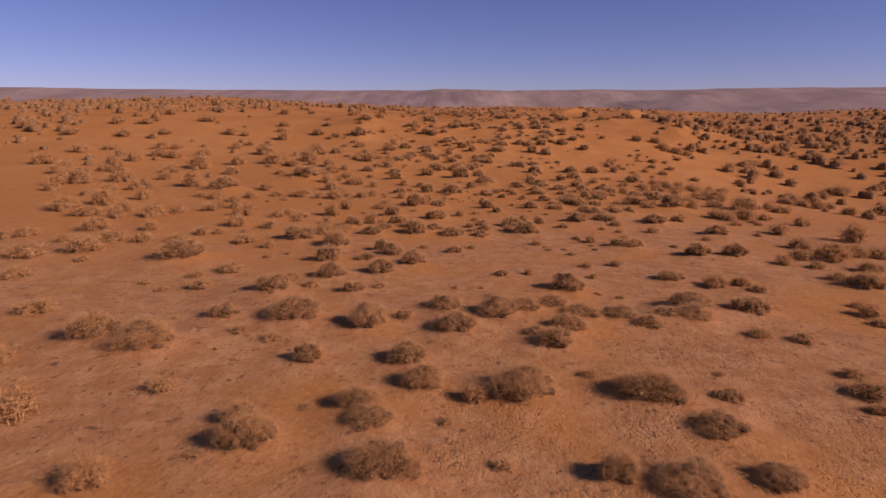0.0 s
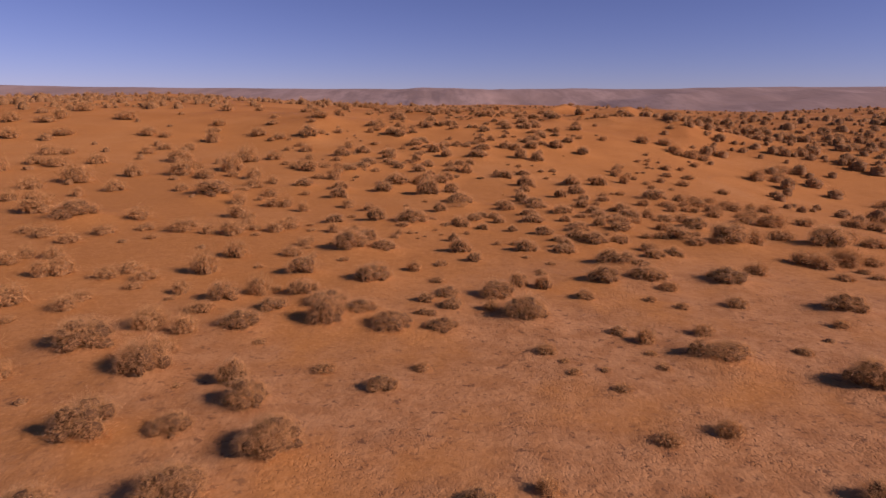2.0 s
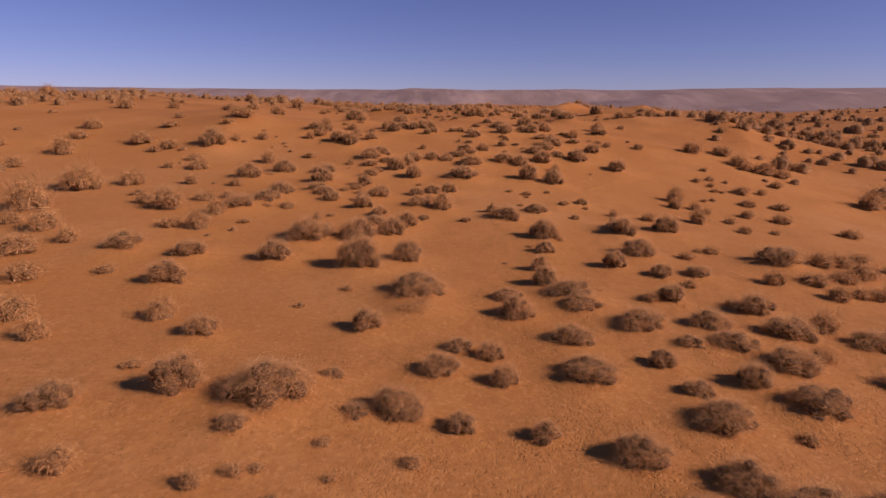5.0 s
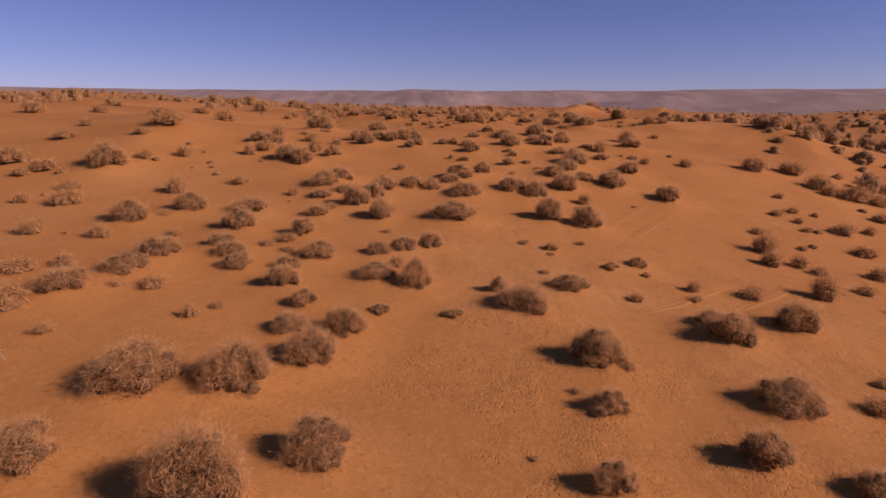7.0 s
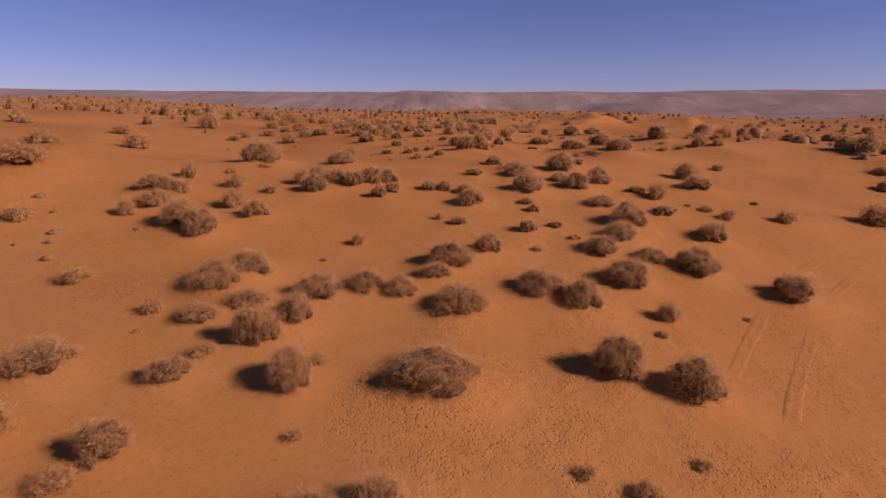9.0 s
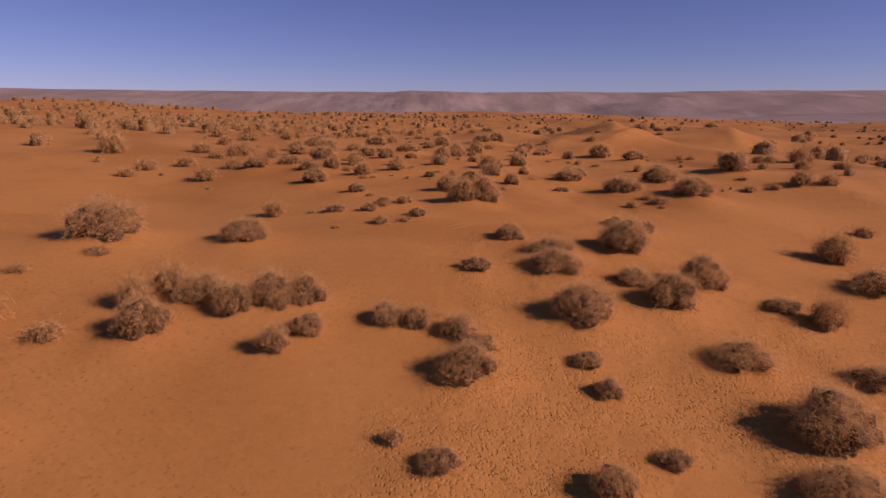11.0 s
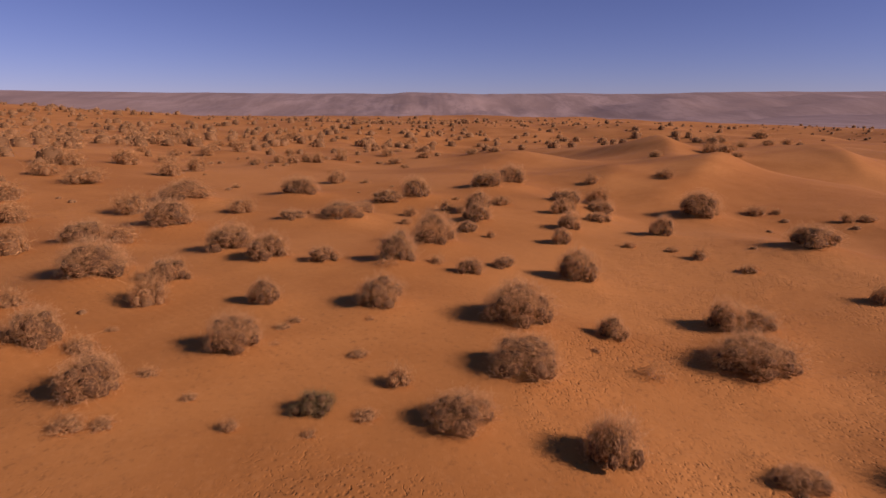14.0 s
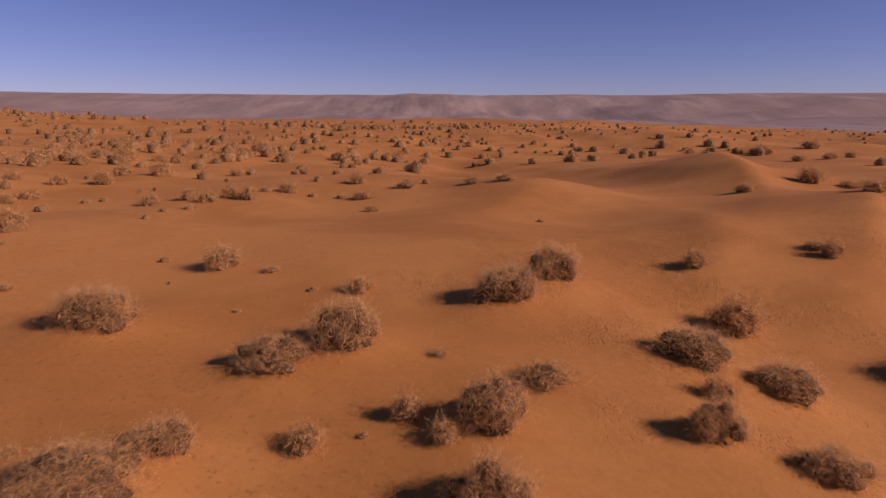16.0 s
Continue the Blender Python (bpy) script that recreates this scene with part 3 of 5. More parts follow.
shrub(2.1, 73.7, 0.92, 0.44, "round")
shrub(-5.5, 74.2, 1.52, 0.55, "big")
shrub(8.5, 75.3, 0.71, 0.53, "small")
shrub(1.2, 75.4, 1.06, 0.61, "round")
shrub(5.7, 75.6, 1.12, 0.83, "round")
shrub(11.2, 75.9, 1.26, 0.43, "round")
shrub(-4.4, 76.1, 1.49, 0.53, "round")
shrub(4.3, 76.3, 1.32, 0.45, "round")
shrub(1.0, 77.0, 0.83, 0.45, "round")
shrub(-0.8, 77.0, 1.07, 0.47, "round")
shrub(-3.9, 77.9, 1.56, 0.65, "big")
shrub(1.9, 78.4, 1.34, 0.56, "round")
shrub(13.4, 78.4, 0.69, 0.24, "small")
shrub(-1.4, 78.4, 1.33, 0.45, "round")
shrub(14.8, 79.0, 0.82, 0.34, "round")
shrub(4.2, 79.1, 0.95, 0.42, "round")
shrub(-2.1, 79.4, 1.10, 0.48, "round")
shrub(5.2, 79.6, 1.04, 0.49, "round")
shrub(6.3, 80.0, 0.90, 0.59, "round")
shrub(0.8, 81.5, 0.97, 0.64, "round")
shrub(-2.1, 81.9, 1.36, 0.84, "round")
shrub(-7.1, 83.0, 1.75, 0.80, "big")
shrub(7.5, 84.1, 1.96, 0.67, "big")
shrub(4.0, 84.1, 1.19, 0.79, "round")
shrub(14.0, 84.1, 1.43, 0.91, "round")
shrub(1.0, 84.4, 1.07, 0.41, "round")
shrub(-2.3, 84.7, 1.61, 0.55, "big")
shrub(12.3, 84.9, 1.29, 0.96, "round")
shrub(-5.1, 85.0, 1.61, 0.74, "big")
shrub(2.7, 86.2, 1.17, 0.87, "round")
shrub(3.5, 87.3, 1.00, 0.74, "round")
shrub(0.7, 87.5, 1.10, 0.37, "round")
shrub(8.4, 88.1, 1.58, 0.61, "big")
shrub(1.9, 88.3, 1.21, 0.41, "round")
shrub(12.4, 88.8, 1.21, 0.77, "round")
shrub(4.0, 89.0, 1.30, 0.60, "round")
shrub(6.6, 89.1, 1.03, 0.52, "round")
shrub(5.4, 89.4, 1.19, 0.58, "round")
shrub(11.2, 89.6, 1.46, 0.64, "round")
shrub(0.6, 89.7, 1.61, 0.68, "big")
shrub(7.7, 90.3, 0.95, 0.48, "round")
shrub(1.3, 90.8, 1.51, 0.62, "big")
shrub(14.5, 90.8, 1.53, 0.79, "big")
shrub(20.9, 91.1, 1.54, 0.84, "big")
shrub(8.3, 91.4, 1.49, 0.70, "round")
shrub(-12.5, 92.0, 2.23, 1.21, "big")
shrub(17.8, 92.5, 1.61, 0.89, "big")
shrub(9.8, 92.8, 0.97, 0.65, "round")
shrub(16.2, 93.1, 1.22, 0.51, "round")
shrub(14.3, 93.5, 1.40, 0.58, "round")
shrub(-1.5, 94.4, 1.41, 0.91, "round")
shrub(13.6, 94.8, 0.60, 0.21, "small")
shrub(15.7, 95.3, 1.32, 0.62, "round")
shrub(11.8, 95.4, 0.76, 0.46, "small")
shrub(-2.7, 95.4, 1.59, 0.85, "big")
shrub(8.9, 95.9, 0.72, 0.29, "small")
shrub(13.1, 96.2, 0.64, 0.22, "small")
shrub(20.2, 96.3, 1.39, 0.71, "round")
shrub(0.2, 96.6, 1.10, 0.59, "round")
shrub(16.6, 97.0, 1.60, 0.94, "big")
shrub(12.5, 98.2, 0.63, 0.34, "small")
shrub(9.6, 98.7, 1.15, 0.65, "round")
shrub(19.2, 99.1, 1.19, 0.41, "round")
shrub(12.4, 99.4, 0.72, 0.26, "small")
shrub(16.1, 99.6, 1.38, 0.47, "round")
shrub(5.3, 99.7, 0.71, 0.53, "small")
shrub(-5.2, 99.7, 1.58, 0.64, "big")
shrub(9.9, 99.8, 0.83, 0.39, "round")
shrub(9.5, 100.4, 0.87, 0.50, "round")
shrub(2.1, 100.4, 1.20, 0.74, "round")
shrub(5.9, 100.5, 0.86, 0.43, "round")
shrub(8.5, 100.8, 0.70, 0.52, "small")
shrub(7.8, 101.1, 0.91, 0.41, "round")
shrub(8.9, 101.3, 0.63, 0.24, "bare")
shrub(4.0, 101.4, 1.02, 0.75, "round")
shrub(12.9, 101.7, 1.60, 0.75, "big")
shrub(4.8, 101.8, 1.16, 0.86, "round")
shrub(5.6, 102.1, 0.98, 0.73, "round")
shrub(2.9, 102.3, 1.30, 0.56, "round")
shrub(15.7, 102.7, 1.30, 0.81, "round")
shrub(19.0, 102.8, 0.98, 0.33, "round")
shrub(15.1, 104.1, 1.07, 0.47, "round")
shrub(17.4, 104.3, 1.39, 0.79, "round")
shrub(23.1, 104.4, 1.59, 0.68, "big")
shrub(10.4, 104.9, 0.90, 0.35, "round")
shrub(12.9, 105.0, 1.62, 0.59, "big")
shrub(13.1, 106.6, 1.48, 0.50, "round")
shrub(15.9, 107.3, 1.69, 0.99, "big")
shrub(2.5, 107.7, 1.54, 0.63, "big")
shrub(-2.2, 107.8, 2.39, 1.08, "big")
shrub(11.9, 108.0, 0.96, 0.50, "round")
shrub(17.6, 110.2, 0.90, 0.38, "round")
shrub(16.6, 110.7, 0.96, 0.33, "round")
shrub(8.6, 110.7, 0.68, 0.30, "small")
shrub(6.6, 111.6, 0.67, 0.30, "small")
shrub(5.2, 111.7, 0.80, 0.27, "round")
shrub(8.0, 113.0, 0.64, 0.30, "small")
shrub(10.6, 113.1, 1.24, 0.92, "round")
shrub(7.1, 113.2, 0.63, 0.23, "small")
shrub(11.5, 113.3, 1.36, 1.01, "round")
shrub(5.7, 115.8, 0.79, 0.39, "small")
shrub(10.1, 116.0, 1.10, 0.66, "round")
shrub(22.6, 117.0, 2.00, 0.83, "big")
shrub(3.3, 118.5, 1.29, 0.66, "round")
shrub(19.6, 118.7, 1.79, 0.71, "big")
shrub(16.4, 119.1, 0.74, 0.25, "small")
shrub(13.7, 119.3, 0.82, 0.61, "round")
shrub(11.6, 120.1, 0.97, 0.42, "round")
shrub(9.3, 120.4, 0.64, 0.29, "green")
shrub(5.6, 121.1, 0.99, 0.59, "round")
shrub(22.8, 121.6, 2.00, 0.88, "big")
shrub(12.9, 121.9, 1.19, 0.60, "round")
shrub(15.4, 122.2, 0.63, 0.32, "bare")
shrub(2.3, 122.5, 1.50, 0.51, "big")
shrub(17.7, 122.7, 1.52, 0.62, "big")
shrub(7.4, 122.8, 0.95, 0.56, "round")
shrub(3.6, 123.0, 0.96, 0.71, "round")
shrub(-1.0, 123.6, 1.55, 0.62, "big")
shrub(15.2, 124.0, 0.61, 0.45, "small")
shrub(13.2, 124.3, 1.33, 0.77, "round")
shrub(0.8, 124.6, 1.45, 0.51, "round")
shrub(28.5, 124.6, 1.85, 1.10, "big")
shrub(18.9, 124.8, 0.91, 0.47, "round")
shrub(18.2, 124.9, 0.86, 0.62, "round")
shrub(10.1, 125.1, 0.99, 0.58, "round")
shrub(7.4, 125.3, 0.67, 0.50, "small")
shrub(4.6, 126.9, 0.91, 0.56, "round")
shrub(2.5, 127.4, 1.66, 0.77, "big")
shrub(12.4, 128.0, 0.68, 0.38, "small")
shrub(10.1, 128.1, 0.75, 0.26, "bare")
shrub(15.6, 128.4, 1.05, 0.78, "round")
shrub(8.2, 128.9, 0.82, 0.39, "round")
shrub(10.4, 128.9, 1.06, 0.78, "round")
shrub(13.5, 129.1, 0.66, 0.30, "small")
shrub(6.5, 129.3, 1.10, 0.68, "round")
shrub(5.0, 130.6, 1.32, 0.74, "round")
shrub(0.1, 131.6, 1.37, 0.59, "round")
shrub(24.8, 131.7, 1.61, 0.68, "big")
shrub(11.6, 131.9, 1.41, 0.91, "round")
shrub(16.2, 133.0, 0.69, 0.51, "small")
shrub(12.9, 134.5, 0.73, 0.37, "small")
shrub(1.7, 134.6, 1.82, 0.85, "big")
shrub(20.7, 134.9, 0.93, 0.67, "round")
shrub(17.0, 135.2, 0.89, 0.59, "round")
shrub(13.4, 136.2, 1.05, 0.64, "round")
shrub(5.9, 136.2, 0.99, 0.34, "round")
shrub(7.9, 136.5, 1.65, 0.57, "big")
shrub(18.7, 137.1, 1.06, 0.36, "round")
shrub(8.6, 137.7, 0.91, 0.50, "round")
shrub(17.3, 138.0, 0.89, 0.59, "round")
shrub(13.7, 138.3, 1.07, 0.71, "round")
shrub(19.8, 140.2, 1.31, 0.56, "round")
shrub(0.1, 140.5, 2.16, 0.77, "big")
shrub(9.6, 140.8, 1.37, 0.53, "round")
shrub(25.1, 141.1, 1.82, 1.06, "big")
shrub(18.3, 141.1, 1.49, 0.65, "round")
shrub(11.0, 141.6, 1.51, 0.88, "big")
shrub(5.0, 143.0, 1.88, 0.76, "big")
shrub(14.7, 144.0, 1.52, 0.76, "big")
shrub(16.4, 146.0, 1.63, 0.91, "big")
shrub(10.4, 44.4, 1.14, 0.62, "round")
shrub(11.0, 44.0, 1.28, 0.57, "round")
shrub(11.4, 43.5, 1.17, 0.40, "round")

# ---- lesser shrubs and tufts between them ----
scrub(12.0, 45.3, 0.50, 0.17)
scrub(7.6, 44.2, 0.41, 0.14)
scrub(6.6, 45.4, 0.42, 0.14)
scrub(6.8, 42.8, 0.40, 0.14)
scrub(-6.7, 10.2, 0.85, 0.48)
scrub(-2.6, 10.5, 0.33, 0.11)
scrub(1.2, 10.7, 0.44, 0.15)
scrub(-5.0, 11.0, 0.45, 0.15)
scrub(0.1, 12.5, 0.40, 0.14)
scrub(-9.9, 12.8, 1.02, 0.75)
scrub(10.4, 13.2, 0.53, 0.19)
scrub(-3.2, 13.2, 0.37, 0.13)
scrub(0.8, 13.6, 0.60, 0.44)
scrub(10.8, 14.1, 0.97, 0.33)
scrub(-7.1, 14.2, 0.68, 0.32)
scrub(3.9, 15.1, 0.54, 0.18)
scrub(7.5, 15.3, 0.33, 0.11)
scrub(11.1, 15.3, 0.66, 0.23)
scrub(-12.4, 16.0, 0.63, 0.42)
scrub(-11.5, 16.5, 0.33, 0.11)
scrub(-6.7, 16.9, 0.23, 0.10)
scrub(-12.9, 17.2, 0.31, 0.10)
scrub(-5.3, 17.7, 0.66, 0.23)
scrub(11.4, 18.1, 0.81, 0.28)
scrub(-6.5, 18.4, 0.65, 0.22)
scrub(10.2, 18.5, 0.79, 0.27)
scrub(-9.1, 19.7, 0.35, 0.12)
scrub(15.2, 20.0, 0.70, 0.24)
scrub(-14.6, 20.3, 0.97, 0.33)
scrub(-14.1, 20.5, 0.79, 0.46)
scrub(15.6, 21.1, 0.97, 0.44)
scrub(12.1, 21.4, 0.66, 0.22)
scrub(16.0, 22.3, 0.64, 0.22)
scrub(2.0, 22.7, 0.49, 0.22)
scrub(7.0, 22.9, 0.35, 0.12)
scrub(6.2, 23.2, 0.44, 0.15)
scrub(-11.2, 23.3, 0.54, 0.18)
scrub(-5.3, 23.6, 0.68, 0.35)
scrub(-2.6, 23.6, 0.60, 0.20)
scrub(-9.8, 23.7, 0.92, 0.31)
scrub(0.5, 23.7, 0.30, 0.10)
scrub(1.6, 23.8, 0.31, 0.10)
scrub(13.2, 24.3, 0.79, 0.27)
scrub(-12.3, 24.3, 0.51, 0.17)
scrub(-18.1, 24.8, 1.22, 0.41)
scrub(-6.5, 24.8, 0.95, 0.32)
scrub(11.6, 24.9, 0.98, 0.45)
scrub(12.9, 25.3, 0.84, 0.33)
scrub(-10.7, 25.5, 0.66, 0.22)
scrub(6.7, 26.0, 0.45, 0.25)
scrub(-9.5, 26.4, 1.10, 0.38)
scrub(3.9, 26.4, 0.46, 0.30)
scrub(18.0, 26.6, 1.21, 0.41)
scrub(-17.0, 27.9, 0.66, 0.28)
scrub(6.9, 28.2, 0.59, 0.20)
scrub(8.4, 28.6, 0.65, 0.28)
scrub(-20.1, 28.6, 1.71, 0.58)
scrub(21.1, 28.9, 1.37, 0.46)
scrub(-8.6, 29.3, 0.50, 0.17)
scrub(18.7, 29.4, 0.84, 0.38)
scrub(17.3, 29.9, 0.96, 0.43)
scrub(-18.2, 30.0, 1.79, 0.66)
scrub(-7.8, 30.0, 0.34, 0.12)
scrub(-4.5, 30.8, 0.31, 0.10)
scrub(6.7, 30.8, 0.48, 0.16)
scrub(-9.2, 31.4, 0.63, 0.46)
scrub(20.7, 31.4, 1.77, 0.82)
scrub(19.1, 31.6, 1.31, 0.48)
scrub(5.7, 31.8, 0.42, 0.14)
scrub(-1.0, 31.9, 0.57, 0.19)
scrub(1.6, 32.0, 0.51, 0.20)
scrub(6.6, 32.0, 0.31, 0.10)
scrub(8.3, 32.2, 0.40, 0.14)
scrub(-20.5, 32.3, 0.91, 0.35)
scrub(-16.4, 32.5, 1.22, 0.45)
scrub(5.6, 32.6, 0.29, 0.10)
scrub(-18.2, 32.6, 1.52, 0.52)
scrub(24.0, 32.6, 1.23, 0.58)
scrub(-14.6, 32.7, 1.16, 0.40)
scrub(-10.8, 32.7, 1.22, 0.45)
scrub(-24.1, 32.8, 0.68, 0.50)
scrub(22.9, 32.8, 1.36, 0.62)
scrub(-5.7, 33.1, 0.70, 0.43)
scrub(8.3, 33.2, 0.36, 0.12)
scrub(5.2, 33.3, 0.59, 0.22)
scrub(13.1, 33.5, 0.57, 0.19)
scrub(-23.7, 33.9, 1.42, 0.48)
scrub(-3.3, 33.9, 0.40, 0.14)
scrub(-7.3, 34.1, 0.50, 0.17)
scrub(8.5, 34.2, 0.55, 0.41)
scrub(20.8, 34.5, 1.42, 0.66)
scrub(14.6, 34.6, 0.36, 0.12)
scrub(-5.8, 34.7, 0.79, 0.54)
scrub(-14.0, 34.7, 0.98, 0.40)
scrub(-13.1, 35.0, 0.66, 0.37)
scrub(10.7, 35.0, 0.69, 0.36)
scrub(-7.1, 35.1, 1.12, 0.59)
scrub(-11.8, 35.6, 0.54, 0.18)
scrub(-17.4, 35.7, 1.00, 0.54)
scrub(-3.4, 35.9, 0.28, 0.10)
scrub(-20.8, 35.9, 1.67, 0.67)
scrub(16.0, 36.1, 0.58, 0.28)
scrub(-3.2, 36.2, 0.27, 0.10)
scrub(17.0, 36.7, 0.36, 0.12)
scrub(-6.0, 36.8, 0.92, 0.31)
scrub(-10.7, 36.9, 0.95, 0.45)
scrub(4.0, 37.2, 0.54, 0.40)
scrub(-12.9, 37.4, 1.28, 0.64)
scrub(11.2, 37.9, 0.57, 0.20)
scrub(-10.7, 38.0, 0.84, 0.34)
scrub(-7.6, 38.1, 0.41, 0.14)
scrub(26.3, 38.1, 1.78, 1.06)
scrub(13.4, 38.3, 0.81, 0.35)
scrub(20.4, 38.5, 0.65, 0.22)
scrub(10.3, 38.7, 0.50, 0.18)
scrub(-4.6, 38.8, 0.88, 0.65)
scrub(-7.5, 38.9, 0.67, 0.45)
scrub(-4.0, 39.3, 0.42, 0.24)
scrub(2.3, 39.3, 0.56, 0.19)
scrub(-9.5, 39.4, 0.77, 0.26)
scrub(-21.7, 39.8, 1.14, 0.71)
scrub(22.5, 39.8, 1.49, 0.71)
scrub(-19.7, 39.9, 0.58, 0.36)
scrub(11.6, 40.2, 0.76, 0.35)
scrub(-24.0, 40.6, 1.94, 0.59)
scrub(-19.4, 40.6, 1.48, 0.78)
scrub(-9.6, 40.7, 1.03, 0.35)
scrub(-11.2, 40.8, 0.99, 0.39)
scrub(2.2, 40.9, 0.56, 0.19)
scrub(-13.9, 40.9, 0.81, 0.60)
scrub(-13.3, 41.3, 1.19, 0.65)
scrub(-7.6, 41.7, 1.10, 0.82)
scrub(-18.3, 41.7, 1.12, 0.51)
scrub(-10.7, 41.7, 1.03, 0.40)
scrub(-26.6, 42.2, 1.82, 0.93)
scrub(-22.3, 42.2, 1.42, 0.66)
scrub(6.8, 42.3, 0.51, 0.19)
scrub(1.2, 42.6, 0.58, 0.39)
scrub(-5.6, 42.7, 0.41, 0.16)
scrub(-16.5, 42.8, 1.20, 0.51)
scrub(-26.3, 43.1, 1.04, 0.58)
scrub(21.2, 43.4, 0.89, 0.30)
scrub(2.4, 43.6, 0.58, 0.20)
scrub(23.1, 43.8, 0.69, 0.23)
scrub(-16.2, 43.8, 0.71, 0.52)
scrub(-15.1, 43.9, 1.01, 0.52)
scrub(17.2, 43.9, 1.12, 0.54)
scrub(-2.1, 44.2, 0.52, 0.18)
scrub(-24.9, 44.5, 1.71, 1.22)
scrub(26.7, 44.7, 1.25, 0.69)
scrub(-3.6, 44.7, 0.48, 0.25)
scrub(-7.1, 44.7, 1.10, 0.62)
scrub(-4.6, 45.0, 0.95, 0.33)
scrub(23.3, 45.0, 0.72, 0.24)
scrub(21.8, 45.8, 1.24, 0.55)
scrub(-4.9, 45.9, 0.67, 0.23)
scrub(-9.3, 46.2, 0.44, 0.21)
scrub(-4.2, 46.4, 0.51, 0.17)
scrub(21.5, 46.6, 1.72, 0.58)
scrub(-0.1, 46.8, 0.48, 0.29)
scrub(23.5, 46.9, 1.74, 0.75)
scrub(25.2, 47.1, 1.18, 0.49)
scrub(-16.2, 47.1, 1.18, 0.41)
scrub(-4.5, 47.2, 0.88, 0.36)
scrub(-13.6, 47.2, 0.51, 0.17)
scrub(-23.4, 47.3, 1.28, 0.92)
scrub(-3.1, 47.5, 0.55, 0.20)
scrub(13.8, 47.6, 0.44, 0.20)
scrub(-4.4, 48.1, 0.57, 0.28)
scrub(-12.6, 48.2, 0.59, 0.22)
scrub(13.7, 48.2, 0.91, 0.40)
scrub(3.6, 48.3, 0.50, 0.23)
scrub(-28.5, 48.3, 0.94, 0.43)
scrub(5.6, 48.5, 0.45, 0.23)
scrub(6.5, 48.6, 0.55, 0.19)
scrub(-18.2, 48.6, 1.46, 0.53)
scrub(-19.7, 49.3, 1.02, 0.36)
scrub(-15.6, 49.3, 1.32, 0.45)
scrub(-7.5, 49.4, 0.52, 0.18)
scrub(0.0, 49.6, 0.54, 0.18)
scrub(1.3, 49.6, 0.29, 0.10)
scrub(-8.9, 49.7, 1.40, 0.61)
scrub(-10.2, 49.7, 0.74, 0.46)
scrub(-32.3, 50.1, 1.22, 0.69)
scrub(1.7, 50.1, 0.26, 0.10)
scrub(17.2, 50.3, 1.23, 0.42)
scrub(0.2, 50.5, 0.43, 0.31)
scrub(-13.9, 50.5, 1.06, 0.36)
scrub(-11.9, 50.5, 1.55, 0.53)
scrub(-6.7, 50.6, 1.08, 0.55)
scrub(2.6, 50.7, 0.27, 0.10)
scrub(-27.8, 50.7, 1.48, 0.68)
scrub(-3.5, 50.7, 0.70, 0.52)
scrub(-8.7, 50.8, 0.73, 0.43)
scrub(0.8, 50.9, 0.44, 0.18)
scrub(-4.8, 50.9, 0.51, 0.17)
scrub(1.2, 51.0, 0.31, 0.11)
scrub(-2.4, 51.0, 0.68, 0.38)
scrub(-8.1, 51.0, 0.90, 0.31)
scrub(4.1, 51.2, 0.42, 0.19)
scrub(21.2, 51.4, 1.32, 0.81)
scrub(-6.1, 51.5, 1.03, 0.53)
scrub(15.7, 51.8, 0.96, 0.44)
scrub(14.9, 51.9, 0.67, 0.32)
scrub(2.3, 51.9, 0.40, 0.14)
scrub(-26.4, 52.1, 1.27, 0.66)
scrub(12.6, 52.2, 0.49, 0.24)
scrub(-5.1, 52.3, 0.47, 0.16)
scrub(-8.9, 52.4, 0.89, 0.31)
scrub(19.4, 52.4, 0.69, 0.34)
scrub(-8.8, 53.0, 0.56, 0.35)
scrub(-25.5, 53.0, 0.93, 0.48)
scrub(-33.8, 53.2, 1.55, 0.78)
scrub(-6.4, 53.2, 0.94, 0.40)
scrub(-15.5, 53.3, 1.36, 0.69)
scrub(30.0, 53.5, 1.76, 0.60)
scrub(18.7, 53.7, 0.82, 0.28)
scrub(24.2, 53.8, 1.55, 0.65)
scrub(-9.1, 54.2, 0.59, 0.42)
scrub(-32.6, 54.5, 2.38, 1.19)
scrub(-10.0, 54.8, 1.31, 0.83)
scrub(-22.5, 54.9, 2.02, 1.16)
scrub(17.3, 55.1, 1.20, 0.43)
scrub(-27.1, 55.3, 0.97, 0.62)
scrub(-3.0, 55.5, 0.55, 0.19)
scrub(30.2, 55.9, 1.13, 0.61)
scrub(-29.9, 56.4, 2.09, 0.92)
scrub(15.8, 56.7, 0.78, 0.47)
scrub(-32.5, 57.1, 0.56, 0.26)
scrub(38.6, 57.2, 1.42, 0.73)
scrub(-6.5, 57.3, 0.81, 0.59)
scrub(23.1, 57.3, 1.19, 0.43)
scrub(19.6, 58.4, 1.22, 0.64)
scrub(-36.1, 58.5, 1.43, 0.64)
scrub(-29.9, 58.6, 0.80, 0.58)
scrub(-26.7, 58.7, 1.27, 0.77)
scrub(-8.0, 58.9, 1.04, 0.65)
scrub(-8.8, 58.9, 1.28, 0.62)
scrub(-3.7, 59.1, 0.92, 0.63)
scrub(17.6, 59.2, 0.96, 0.71)
scrub(-11.3, 59.3, 1.10, 0.80)
scrub(27.0, 60.0, 2.04, 0.83)
scrub(0.3, 60.3, 0.41, 0.14)
scrub(-38.2, 60.5, 1.66, 0.78)
scrub(-15.0, 60.5, 0.60, 0.37)
scrub(25.4, 60.5, 1.33, 0.61)
scrub(-10.3, 60.8, 0.66, 0.32)
scrub(-35.3, 61.0, 0.84, 0.60)
